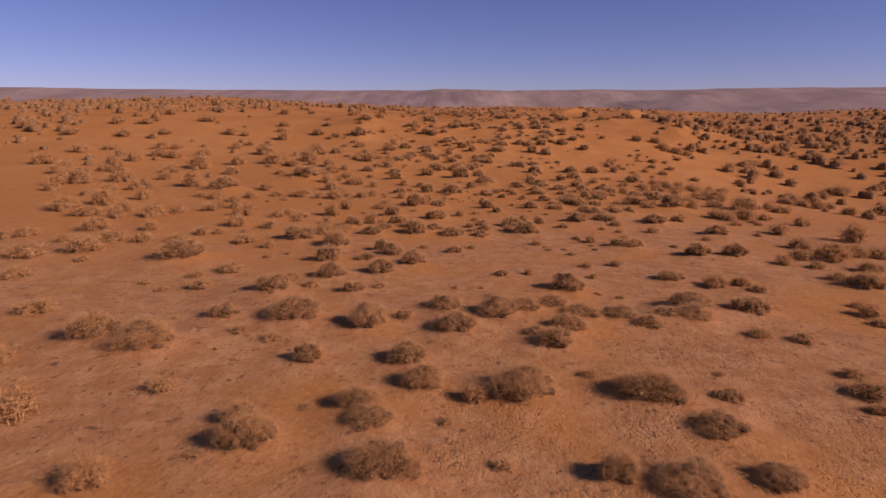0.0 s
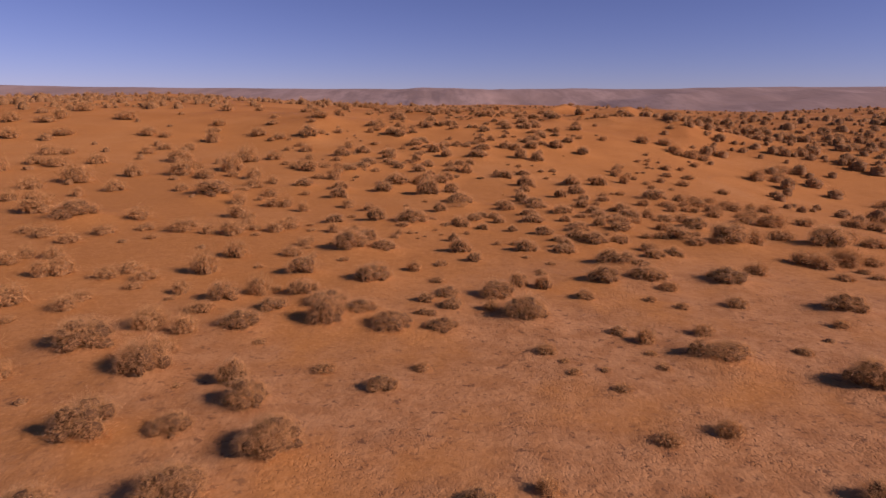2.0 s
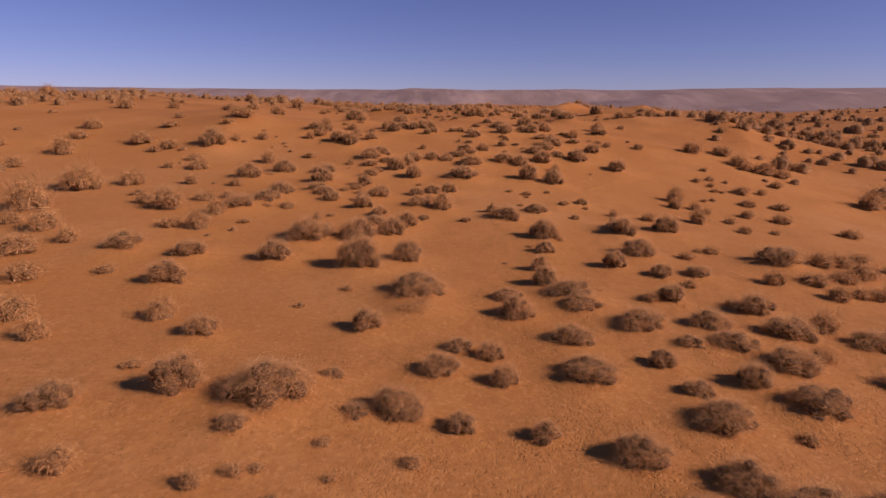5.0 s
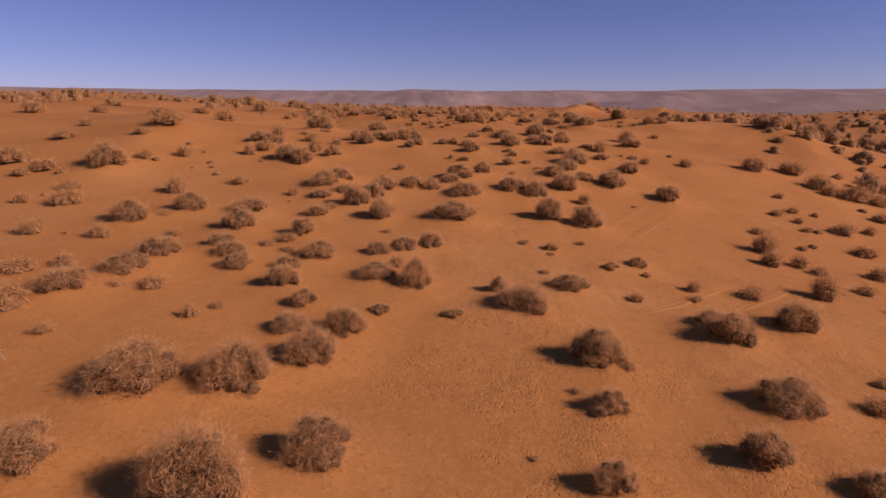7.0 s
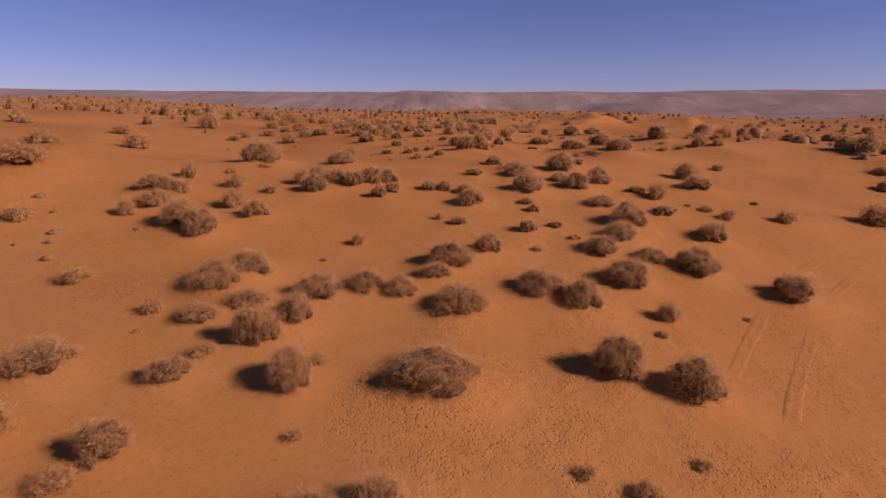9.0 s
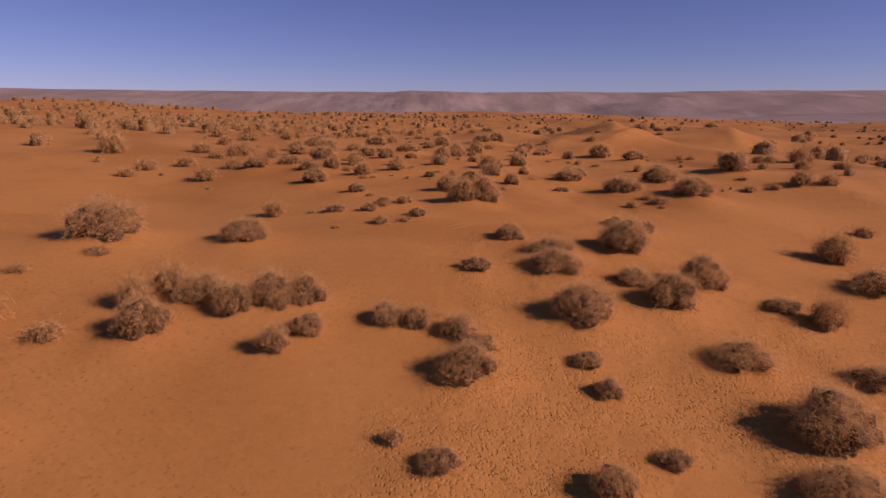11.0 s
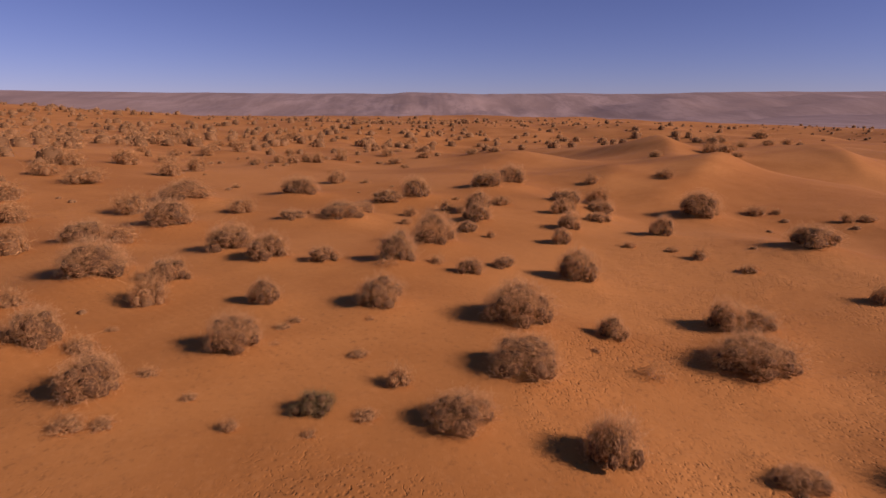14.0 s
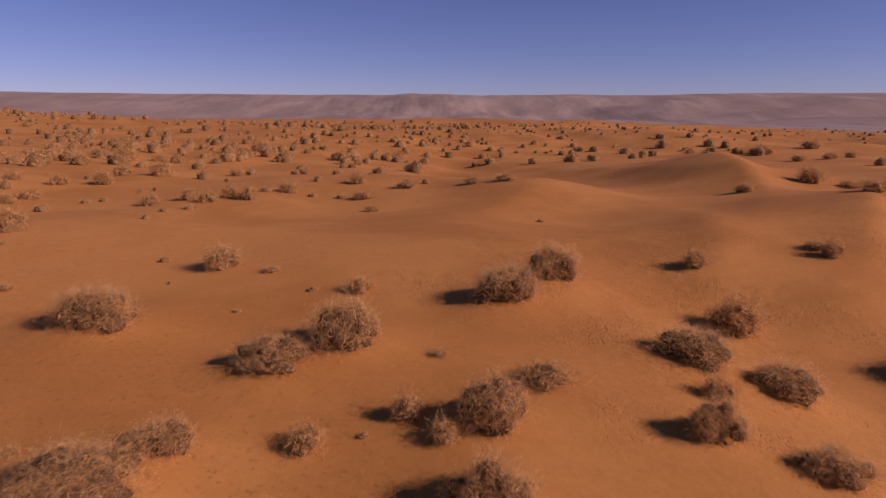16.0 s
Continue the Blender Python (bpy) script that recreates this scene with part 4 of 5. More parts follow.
scrub(-23.3, 61.0, 0.96, 0.57)
scrub(15.7, 61.5, 0.65, 0.29)
scrub(12.7, 61.7, 0.64, 0.37)
scrub(38.7, 62.0, 1.54, 0.80)
scrub(-36.8, 62.1, 0.92, 0.46)
scrub(1.7, 62.1, 0.49, 0.17)
scrub(23.9, 62.3, 1.19, 0.51)
scrub(31.1, 62.4, 1.65, 0.56)
scrub(-9.9, 62.5, 1.34, 0.53)
scrub(11.1, 62.7, 0.23, 0.10)
scrub(-33.2, 62.8, 1.54, 0.82)
scrub(21.0, 63.3, 1.04, 0.49)
scrub(26.5, 63.3, 1.06, 0.44)
scrub(-7.5, 63.5, 0.84, 0.28)
scrub(-35.0, 63.5, 1.74, 0.70)
scrub(-16.9, 63.6, 1.10, 0.54)
scrub(-28.3, 63.6, 1.75, 0.82)
scrub(-21.9, 63.6, 1.56, 0.70)
scrub(-12.9, 63.7, 0.73, 0.31)
scrub(22.9, 63.7, 0.89, 0.41)
scrub(15.1, 63.8, 0.63, 0.31)
scrub(22.3, 63.8, 0.83, 0.42)
scrub(38.1, 63.9, 1.62, 0.72)
scrub(-12.3, 64.0, 1.12, 0.38)
scrub(27.8, 64.3, 1.21, 0.56)
scrub(-39.7, 64.4, 1.77, 0.84)
scrub(24.9, 64.6, 1.39, 0.66)
scrub(19.3, 64.9, 1.03, 0.53)
scrub(36.8, 64.9, 1.83, 0.62)
scrub(21.4, 65.4, 1.35, 0.46)
scrub(-11.9, 65.5, 1.58, 0.69)
scrub(-26.6, 65.8, 0.78, 0.37)
scrub(8.0, 65.9, 0.20, 0.10)
scrub(23.1, 66.1, 1.26, 0.47)
scrub(-43.5, 66.9, 2.49, 1.12)
scrub(27.8, 66.9, 1.43, 0.66)
scrub(-10.8, 67.0, 0.83, 0.60)
scrub(-26.7, 67.1, 2.50, 1.38)
scrub(-38.8, 67.2, 1.19, 0.50)
scrub(24.9, 67.3, 1.44, 0.60)
scrub(-11.1, 67.7, 0.51, 0.36)
scrub(-36.4, 68.0, 1.87, 1.02)
scrub(17.0, 68.3, 0.81, 0.35)
scrub(-19.2, 68.3, 0.73, 0.26)
scrub(-19.4, 68.5, 0.86, 0.31)
scrub(31.5, 68.5, 1.57, 0.62)
scrub(9.5, 68.6, 0.38, 0.13)
scrub(30.1, 68.6, 1.03, 0.56)
scrub(-5.4, 68.7, 0.33, 0.12)
scrub(-12.8, 68.8, 1.30, 0.94)
scrub(23.9, 68.8, 1.36, 0.65)
scrub(28.2, 69.0, 1.58, 0.54)
scrub(-16.8, 69.1, 1.45, 0.66)
scrub(-12.5, 69.1, 0.75, 0.54)
scrub(25.3, 69.3, 1.24, 0.61)
scrub(-4.5, 69.6, 0.33, 0.24)
scrub(11.2, 69.8, 0.44, 0.33)
scrub(18.9, 69.8, 0.91, 0.31)
scrub(18.2, 69.8, 0.45, 0.21)
scrub(-17.4, 69.9, 1.44, 0.55)
scrub(-7.6, 69.9, 0.95, 0.41)
scrub(-6.2, 69.9, 1.19, 0.80)
scrub(-14.9, 70.0, 1.07, 0.57)
scrub(-23.4, 70.1, 1.66, 1.06)
scrub(-19.6, 70.9, 2.27, 1.12)
scrub(27.5, 71.0, 1.09, 0.45)
scrub(-40.8, 71.1, 1.40, 0.60)
scrub(-4.4, 71.2, 0.60, 0.21)
scrub(-19.8, 71.3, 1.96, 0.78)
scrub(-36.0, 71.6, 1.76, 1.09)
scrub(-1.0, 72.6, 0.50, 0.37)
scrub(-6.2, 72.7, 1.10, 0.72)
scrub(-34.0, 72.8, 1.08, 0.33)
scrub(-15.9, 72.8, 1.92, 1.37)
scrub(-0.4, 73.4, 0.49, 0.18)
scrub(-9.0, 73.5, 1.67, 0.87)
scrub(-16.1, 73.7, 1.47, 1.00)
scrub(-19.5, 73.9, 1.31, 0.68)
scrub(-19.4, 74.0, 1.18, 0.46)
scrub(-39.1, 74.4, 1.47, 0.85)
scrub(-10.6, 74.5, 0.97, 0.53)
scrub(-4.1, 74.7, 0.58, 0.27)
scrub(-32.6, 74.8, 2.06, 0.84)
scrub(-3.0, 74.9, 0.92, 0.36)
scrub(13.4, 75.3, 0.57, 0.24)
scrub(-35.0, 75.6, 1.79, 0.86)
scrub(15.7, 75.7, 0.54, 0.19)
scrub(-50.4, 75.8, 1.05, 0.32)
scrub(-7.9, 75.9, 1.21, 0.41)
scrub(24.1, 76.2, 1.00, 0.38)
scrub(18.2, 76.5, 1.00, 0.42)
scrub(-45.1, 76.6, 2.26, 1.02)
scrub(16.1, 76.7, 0.52, 0.39)
scrub(-11.9, 76.7, 0.84, 0.33)
scrub(-6.8, 76.8, 0.87, 0.35)
scrub(-29.9, 76.8, 1.82, 0.87)
scrub(-18.3, 76.8, 0.81, 0.58)
scrub(-10.4, 76.8, 1.05, 0.47)
scrub(26.4, 76.9, 0.69, 0.28)
scrub(21.7, 77.4, 1.18, 0.87)
scrub(10.6, 77.5, 0.45, 0.15)
scrub(-50.2, 77.6, 1.22, 0.52)
scrub(4.9, 77.6, 0.59, 0.40)
scrub(14.7, 77.9, 0.37, 0.20)
scrub(-16.0, 78.2, 2.17, 1.20)
scrub(-22.6, 78.5, 2.17, 1.02)
scrub(-16.2, 78.6, 1.96, 1.06)
scrub(32.5, 78.6, 1.36, 0.52)
scrub(24.5, 78.8, 0.93, 0.32)
scrub(-22.8, 78.9, 1.96, 0.97)
scrub(-42.9, 79.3, 1.72, 0.67)
scrub(0.6, 79.3, 0.64, 0.22)
scrub(-27.0, 79.6, 0.85, 0.55)
scrub(11.3, 79.7, 0.34, 0.11)
scrub(52.0, 79.8, 3.19, 1.00)
scrub(-0.4, 79.9, 0.66, 0.26)
scrub(-42.3, 80.0, 0.95, 0.62)
scrub(-13.8, 80.2, 1.54, 0.88)
scrub(11.5, 80.4, 0.59, 0.26)
scrub(-36.6, 80.4, 1.98, 0.92)
scrub(-7.4, 80.5, 0.97, 0.48)
scrub(0.3, 80.6, 0.80, 0.31)
scrub(29.1, 80.8, 1.30, 0.58)
scrub(-10.3, 80.8, 0.93, 0.58)
scrub(-8.9, 80.9, 0.42, 0.14)
scrub(-4.5, 81.0, 0.62, 0.30)
scrub(10.4, 81.0, 0.49, 0.17)
scrub(23.9, 81.0, 0.76, 0.40)
scrub(-35.0, 81.1, 1.60, 0.61)
scrub(27.0, 81.3, 1.03, 0.52)
scrub(13.0, 81.4, 0.45, 0.16)
scrub(22.0, 81.6, 0.95, 0.67)
scrub(23.5, 81.9, 0.89, 0.50)
scrub(4.4, 82.1, 0.45, 0.15)
scrub(-27.6, 82.7, 1.41, 0.77)
scrub(-32.0, 82.8, 0.82, 0.48)
scrub(-24.1, 83.5, 1.03, 0.70)
scrub(22.9, 83.7, 1.21, 0.89)
scrub(-6.0, 83.7, 0.78, 0.33)
scrub(-52.3, 84.9, 1.17, 0.40)
scrub(4.5, 85.0, 0.43, 0.32)
scrub(25.6, 85.0, 0.58, 0.22)
scrub(29.0, 85.0, 1.28, 0.47)
scrub(31.6, 85.1, 1.48, 0.45)
scrub(-26.8, 85.3, 1.48, 0.60)
scrub(-24.2, 85.3, 1.33, 0.72)
scrub(26.5, 85.5, 0.59, 0.22)
scrub(1.4, 85.5, 0.79, 0.32)
scrub(-11.5, 85.8, 1.43, 0.73)
scrub(-13.7, 85.9, 0.77, 0.47)
scrub(-34.8, 86.0, 0.68, 0.33)
scrub(-28.2, 86.7, 1.09, 0.63)
scrub(-0.8, 86.8, 0.32, 0.11)
scrub(-13.3, 87.1, 0.35, 0.17)
scrub(24.3, 87.1, 0.80, 0.33)
scrub(-40.8, 87.3, 1.55, 0.84)
scrub(14.5, 87.4, 0.44, 0.15)
scrub(-45.1, 87.7, 2.08, 0.92)
scrub(-0.8, 88.0, 0.63, 0.39)
scrub(-52.9, 88.2, 2.43, 0.83)
scrub(28.6, 88.3, 0.58, 0.20)
scrub(-7.1, 88.4, 1.20, 0.77)
scrub(28.0, 88.4, 0.71, 0.24)
scrub(-12.7, 88.5, 1.19, 0.40)
scrub(15.1, 88.5, 0.72, 0.53)
scrub(30.3, 88.6, 1.35, 0.55)
scrub(18.1, 89.1, 0.34, 0.11)
scrub(41.7, 89.1, 2.13, 1.25)
scrub(32.3, 89.1, 0.86, 0.43)
scrub(-59.8, 89.6, 1.59, 0.69)
scrub(-23.2, 89.8, 1.73, 1.24)
scrub(28.4, 89.9, 0.67, 0.33)
scrub(-40.4, 89.9, 2.22, 0.67)
scrub(-4.3, 90.3, 1.07, 0.36)
scrub(45.4, 90.6, 1.71, 0.82)
scrub(-16.6, 90.8, 1.02, 0.41)
scrub(-14.4, 90.9, 0.73, 0.35)
scrub(27.7, 91.0, 0.82, 0.32)
scrub(-29.1, 91.2, 1.47, 0.57)
scrub(30.4, 91.4, 0.56, 0.29)
scrub(-31.3, 91.5, 2.06, 0.91)
scrub(29.2, 91.8, 0.77, 0.34)
scrub(-15.8, 91.8, 1.68, 0.62)
scrub(-6.1, 92.0, 0.44, 0.22)
scrub(3.7, 92.0, 0.29, 0.10)
scrub(35.3, 92.1, 1.07, 0.53)
scrub(-61.2, 92.2, 3.17, 1.04)
scrub(-7.9, 93.2, 0.29, 0.10)
scrub(11.8, 93.4, 0.48, 0.16)
scrub(-18.7, 93.4, 1.93, 0.92)
scrub(-6.8, 93.5, 0.43, 0.14)
scrub(4.8, 93.6, 0.57, 0.35)
scrub(47.1, 93.8, 2.56, 0.84)
scrub(35.3, 93.9, 0.67, 0.23)
scrub(-10.4, 94.1, 0.63, 0.28)
scrub(-11.2, 94.3, 1.02, 0.47)
scrub(-7.1, 94.4, 0.53, 0.18)
scrub(38.4, 94.5, 0.93, 0.53)
scrub(-4.1, 94.8, 0.45, 0.15)
scrub(30.0, 94.8, 0.68, 0.31)
scrub(-24.5, 95.0, 1.57, 0.61)
scrub(-9.1, 95.5, 1.04, 0.61)
scrub(-55.7, 96.1, 0.95, 0.65)
scrub(-50.1, 96.2, 2.09, 1.11)
scrub(-45.8, 96.2, 2.37, 0.72)
scrub(38.2, 96.3, 1.72, 0.70)
scrub(-8.2, 96.4, 0.33, 0.16)
scrub(36.6, 96.6, 2.12, 0.98)
scrub(-5.3, 96.6, 0.81, 0.60)
scrub(8.1, 96.6, 0.39, 0.29)
scrub(35.1, 96.9, 1.35, 0.67)
scrub(-30.8, 97.0, 0.77, 0.25)
scrub(-4.6, 97.8, 1.34, 0.60)
scrub(-9.6, 97.9, 0.55, 0.19)
scrub(-1.2, 97.9, 1.05, 0.73)
scrub(35.0, 98.3, 1.79, 0.90)
scrub(-25.1, 98.6, 1.66, 0.77)
scrub(-18.2, 98.6, 1.67, 0.50)
scrub(-45.5, 98.8, 1.95, 1.34)
scrub(-13.1, 98.8, 1.11, 0.42)
scrub(-35.7, 98.9, 0.79, 0.52)
scrub(18.5, 99.2, 0.49, 0.17)
scrub(22.5, 99.5, 0.83, 0.46)
scrub(-4.1, 99.6, 1.16, 0.62)
scrub(25.8, 100.0, 0.97, 0.57)
scrub(-0.0, 100.2, 0.82, 0.36)
scrub(21.9, 100.5, 0.74, 0.27)
scrub(-37.8, 100.5, 2.69, 0.90)
scrub(-1.9, 101.0, 1.00, 0.62)
scrub(21.2, 101.1, 0.41, 0.14)
scrub(31.8, 101.4, 1.78, 0.99)
scrub(35.0, 101.6, 1.99, 0.86)
scrub(-12.4, 101.6, 2.24, 0.78)
scrub(1.2, 102.0, 0.96, 0.71)
scrub(19.9, 102.0, 1.01, 0.75)
scrub(-4.6, 102.5, 0.98, 0.73)
scrub(25.6, 102.6, 0.49, 0.20)
scrub(1.8, 103.0, 0.93, 0.69)
scrub(-18.9, 103.2, 1.07, 0.47)
scrub(-50.6, 103.8, 1.84, 0.69)
scrub(-3.0, 104.2, 0.67, 0.26)
scrub(-1.5, 105.9, 0.90, 0.32)
scrub(-32.7, 106.0, 1.03, 0.35)
scrub(-46.4, 106.5, 2.31, 1.23)
scrub(23.9, 107.8, 1.33, 0.92)
scrub(-15.6, 108.8, 2.06, 0.62)
scrub(5.5, 109.3, 0.33, 0.11)
scrub(7.2, 109.8, 0.60, 0.29)
scrub(8.1, 110.0, 0.49, 0.20)
scrub(27.7, 111.3, 0.92, 0.39)
scrub(39.7, 111.7, 1.18, 0.54)
scrub(2.7, 111.8, 0.85, 0.62)
scrub(-11.3, 111.8, 1.72, 0.90)
scrub(4.2, 111.9, 0.34, 0.13)
scrub(7.2, 112.7, 0.56, 0.19)
scrub(-28.5, 112.8, 2.18, 1.01)
scrub(-40.2, 114.1, 2.03, 1.33)
scrub(6.4, 115.0, 0.41, 0.14)
scrub(20.3, 115.0, 0.37, 0.17)
scrub(19.0, 115.4, 0.62, 0.30)
scrub(20.6, 115.9, 0.90, 0.34)
scrub(-24.4, 116.3, 1.47, 0.72)
scrub(-6.8, 116.7, 0.33, 0.10)
scrub(20.3, 116.8, 0.60, 0.36)
scrub(13.0, 117.8, 0.52, 0.18)
scrub(-2.2, 118.8, 0.40, 0.13)
scrub(31.8, 119.8, 1.15, 0.52)
scrub(9.3, 119.8, 0.25, 0.10)
scrub(8.1, 120.0, 0.27, 0.17)
scrub(25.8, 120.0, 0.24, 0.18)
scrub(28.9, 120.1, 0.73, 0.25)
scrub(27.4, 120.1, 0.87, 0.30)
scrub(5.7, 120.1, 0.54, 0.19)
scrub(6.2, 120.1, 0.37, 0.16)
scrub(-52.9, 120.2, 1.78, 0.93)
scrub(30.4, 120.2, 1.16, 0.84)
scrub(10.1, 120.3, 0.40, 0.13)
scrub(-69.8, 120.5, 1.67, 0.94)
scrub(26.6, 120.7, 0.20, 0.15)
scrub(7.2, 120.9, 0.25, 0.10)
scrub(-3.1, 121.1, 1.42, 0.65)
scrub(10.6, 121.4, 0.44, 0.33)
scrub(6.2, 121.7, 0.43, 0.15)
scrub(-16.5, 121.7, 1.75, 0.65)
scrub(-7.7, 121.8, 0.97, 0.48)
scrub(28.2, 122.4, 0.58, 0.20)
scrub(-48.6, 122.4, 1.82, 0.95)
scrub(9.8, 122.5, 0.36, 0.12)
scrub(-6.1, 122.6, 0.45, 0.16)
scrub(4.5, 122.8, 0.59, 0.33)
scrub(8.1, 122.9, 0.28, 0.11)
scrub(14.6, 123.2, 0.23, 0.10)
scrub(24.5, 123.7, 0.93, 0.45)
scrub(8.1, 123.8, 0.35, 0.12)
scrub(4.6, 123.8, 0.30, 0.10)
scrub(35.8, 123.9, 0.73, 0.52)
scrub(29.1, 124.0, 0.83, 0.47)
scrub(8.3, 124.2, 0.31, 0.11)
scrub(9.9, 124.2, 0.24, 0.10)
scrub(-7.7, 124.2, 1.31, 0.66)
scrub(-2.5, 124.6, 1.18, 0.58)
scrub(3.5, 124.8, 0.25, 0.10)
scrub(1.8, 125.1, 0.63, 0.46)
scrub(4.7, 125.4, 0.80, 0.59)
scrub(-5.8, 126.0, 1.39, 0.55)
scrub(23.2, 126.4, 0.59, 0.44)
scrub(-11.5, 126.5, 0.57, 0.42)
scrub(-27.3, 127.0, 1.30, 0.56)
scrub(26.6, 127.5, 0.43, 0.21)
scrub(11.5, 128.9, 0.47, 0.26)
scrub(39.3, 129.3, 1.34, 0.56)
scrub(-40.8, 129.4, 1.54, 0.75)
scrub(21.3, 129.5, 0.59, 0.20)
scrub(36.6, 129.7, 1.19, 0.69)
scrub(-5.2, 129.9, 1.32, 0.46)
scrub(33.8, 130.1, 0.87, 0.46)
scrub(-1.5, 130.4, 1.02, 0.75)
scrub(-12.5, 130.6, 2.02, 1.28)
scrub(-47.0, 131.0, 2.60, 1.27)
scrub(20.5, 131.2, 0.55, 0.33)
scrub(-4.2, 131.5, 1.70, 0.78)
scrub(1.2, 131.8, 0.96, 0.57)
scrub(22.8, 132.0, 0.32, 0.12)
scrub(23.9, 132.2, 0.36, 0.12)
scrub(20.0, 132.3, 0.43, 0.15)
scrub(-7.1, 132.8, 1.49, 0.76)
scrub(18.7, 133.0, 0.50, 0.17)
scrub(13.7, 133.7, 0.34, 0.25)
scrub(33.3, 134.4, 0.45, 0.19)
scrub(32.7, 134.8, 0.53, 0.19)
scrub(-4.5, 135.3, 1.27, 0.71)
scrub(37.7, 135.9, 1.09, 0.61)
scrub(40.3, 136.0, 1.94, 1.15)
scrub(10.5, 136.2, 0.51, 0.26)
scrub(36.9, 136.3, 1.10, 0.61)
scrub(6.4, 137.6, 0.33, 0.24)
scrub(3.4, 137.9, 1.10, 0.50)
scrub(12.9, 137.9, 0.52, 0.36)
scrub(10.7, 138.0, 0.66, 0.33)
scrub(-1.2, 138.0, 1.47, 0.74)
scrub(11.6, 138.2, 0.22, 0.10)
scrub(27.3, 138.6, 0.36, 0.12)
scrub(12.3, 138.7, 0.56, 0.42)
scrub(31.5, 138.7, 0.47, 0.16)
scrub(18.1, 139.5, 0.62, 0.46)
scrub(14.9, 139.7, 0.92, 0.31)
scrub(32.8, 139.8, 0.92, 0.31)
scrub(31.8, 139.8, 0.60, 0.42)
scrub(-7.5, 139.8, 1.41, 0.67)
scrub(-4.8, 140.0, 0.41, 0.14)
scrub(-5.7, 140.6, 0.31, 0.13)
scrub(29.3, 140.7, 0.50, 0.17)
scrub(12.9, 141.0, 0.41, 0.14)
scrub(10.0, 141.5, 0.59, 0.44)
scrub(29.7, 142.2, 0.53, 0.24)
scrub(28.6, 142.2, 0.99, 0.42)
scrub(37.1, 142.7, 0.81, 0.30)
scrub(20.9, 144.2, 1.25, 0.78)
scrub(7.9, 144.2, 0.23, 0.10)
scrub(-10.7, 144.5, 0.41, 0.31)
scrub(0.8, 145.0, 0.37, 0.15)
scrub(10.9, 145.4, 0.82, 0.37)
scrub(-6.9, 145.5, 2.10, 0.71)
scrub(9.6, 145.6, 0.31, 0.11)
scrub(0.9, 146.2, 0.47, 0.21)
scrub(5.2, 146.9, 0.20, 0.10)
scrub(-10.4, 147.6, 1.59, 0.77)
scrub(8.0, 147.7, 0.52, 0.18)
scrub(6.2, 148.6, 1.21, 0.70)
scrub(21.8, 148.6, 0.89, 0.50)
scrub(26.5, 148.7, 0.76, 0.54)
scrub(26.5, 149.5, 0.78, 0.29)
scrub(3.9, 149.8, 0.38, 0.17)
scrub(-4.6, 151.1, 1.62, 0.92)
scrub(-2.7, 151.8, 0.29, 0.13)
scrub(-11.8, 153.2, 1.48, 0.85)
scrub(-4.0, 154.3, 1.35, 0.88)
scrub(-9.9, 156.7, 1.76, 0.99)
scrub(18.3, 157.3, 0.42, 0.14)
scrub(34.7, 157.8, 1.62, 0.55)
scrub(-0.3, 158.3, 0.43, 0.22)
scrub(-0.5, 160.9, 0.58, 0.20)
scrub(-6.8, 161.2, 0.75, 0.39)
scrub(0.4, 162.0, 0.72, 0.24)
scrub(10.1, 162.2, 0.85, 0.29)
scrub(-9.9, 163.3, 0.92, 0.58)
scrub(-2.6, 164.1, 1.20, 0.51)
scrub(31.9, 164.3, 1.12, 0.50)
scrub(0.5, 164.7, 1.16, 0.59)
scrub(-6.7, 165.4, 0.72, 0.24)
scrub(-0.9, 165.5, 1.12, 0.55)
scrub(-10.1, 165.8, 1.31, 0.48)
scrub(2.4, 166.0, 1.14, 0.75)
scrub(-6.1, 166.3, 0.74, 0.25)
scrub(1.2, 166.7, 1.09, 0.70)
scrub(9.1, 168.3, 1.43, 0.49)
scrub(-13.4, 168.8, 0.85, 0.63)
scrub(41.6, 168.9, 1.28, 0.43)
scrub(7.6, 169.1, 0.81, 0.27)
scrub(18.5, 169.8, 1.34, 0.46)
scrub(39.5, 169.8, 1.75, 0.99)
scrub(5.6, 169.9, 0.75, 0.25)
scrub(2.6, 170.1, 0.89, 0.30)
scrub(-5.7, 170.3, 0.37, 0.26)
scrub(16.4, 170.5, 1.29, 0.44)
scrub(3.9, 170.6, 1.28, 0.84)
scrub(-5.0, 170.9, 0.38, 0.27)
scrub(11.8, 171.9, 1.40, 0.58)
scrub(-15.6, 173.1, 1.17, 0.54)
scrub(-12.6, 173.2, 1.41, 0.60)
scrub(-9.8, 173.7, 1.43, 0.90)
scrub(13.2, 174.3, 0.91, 0.34)
scrub(8.1, 175.5, 1.43, 0.71)
scrub(-12.3, 176.7, 0.68, 0.29)
scrub(4.9, 176.7, 0.78, 0.45)
scrub(-10.7, 178.7, 1.76, 0.67)
scrub(-7.8, 179.2, 1.79, 1.18)
scrub(-2.9, 179.7, 0.64, 0.31)
scrub(-5.1, 180.6, 1.11, 0.82)
scrub(-4.1, 186.7, 1.45, 0.61)
scrub(-24.0, 187.6, 1.37, 0.58)
scrub(-22.0, 188.0, 1.53, 0.46)
scrub(1.3, 191.5, 1.47, 0.67)
scrub(-21.9, 193.2, 1.67, 0.97)
scrub(65.5, 196.9, 1.49, 1.03)
scrub(-25.2, 197.3, 1.07, 0.62)
scrub(-11.2, 197.6, 1.26, 0.91)
scrub(-19.9, 199.7, 2.21, 1.59)
scrub(-14.8, 200.6, 1.69, 1.02)
scrub(-23.3, 200.9, 1.50, 1.02)
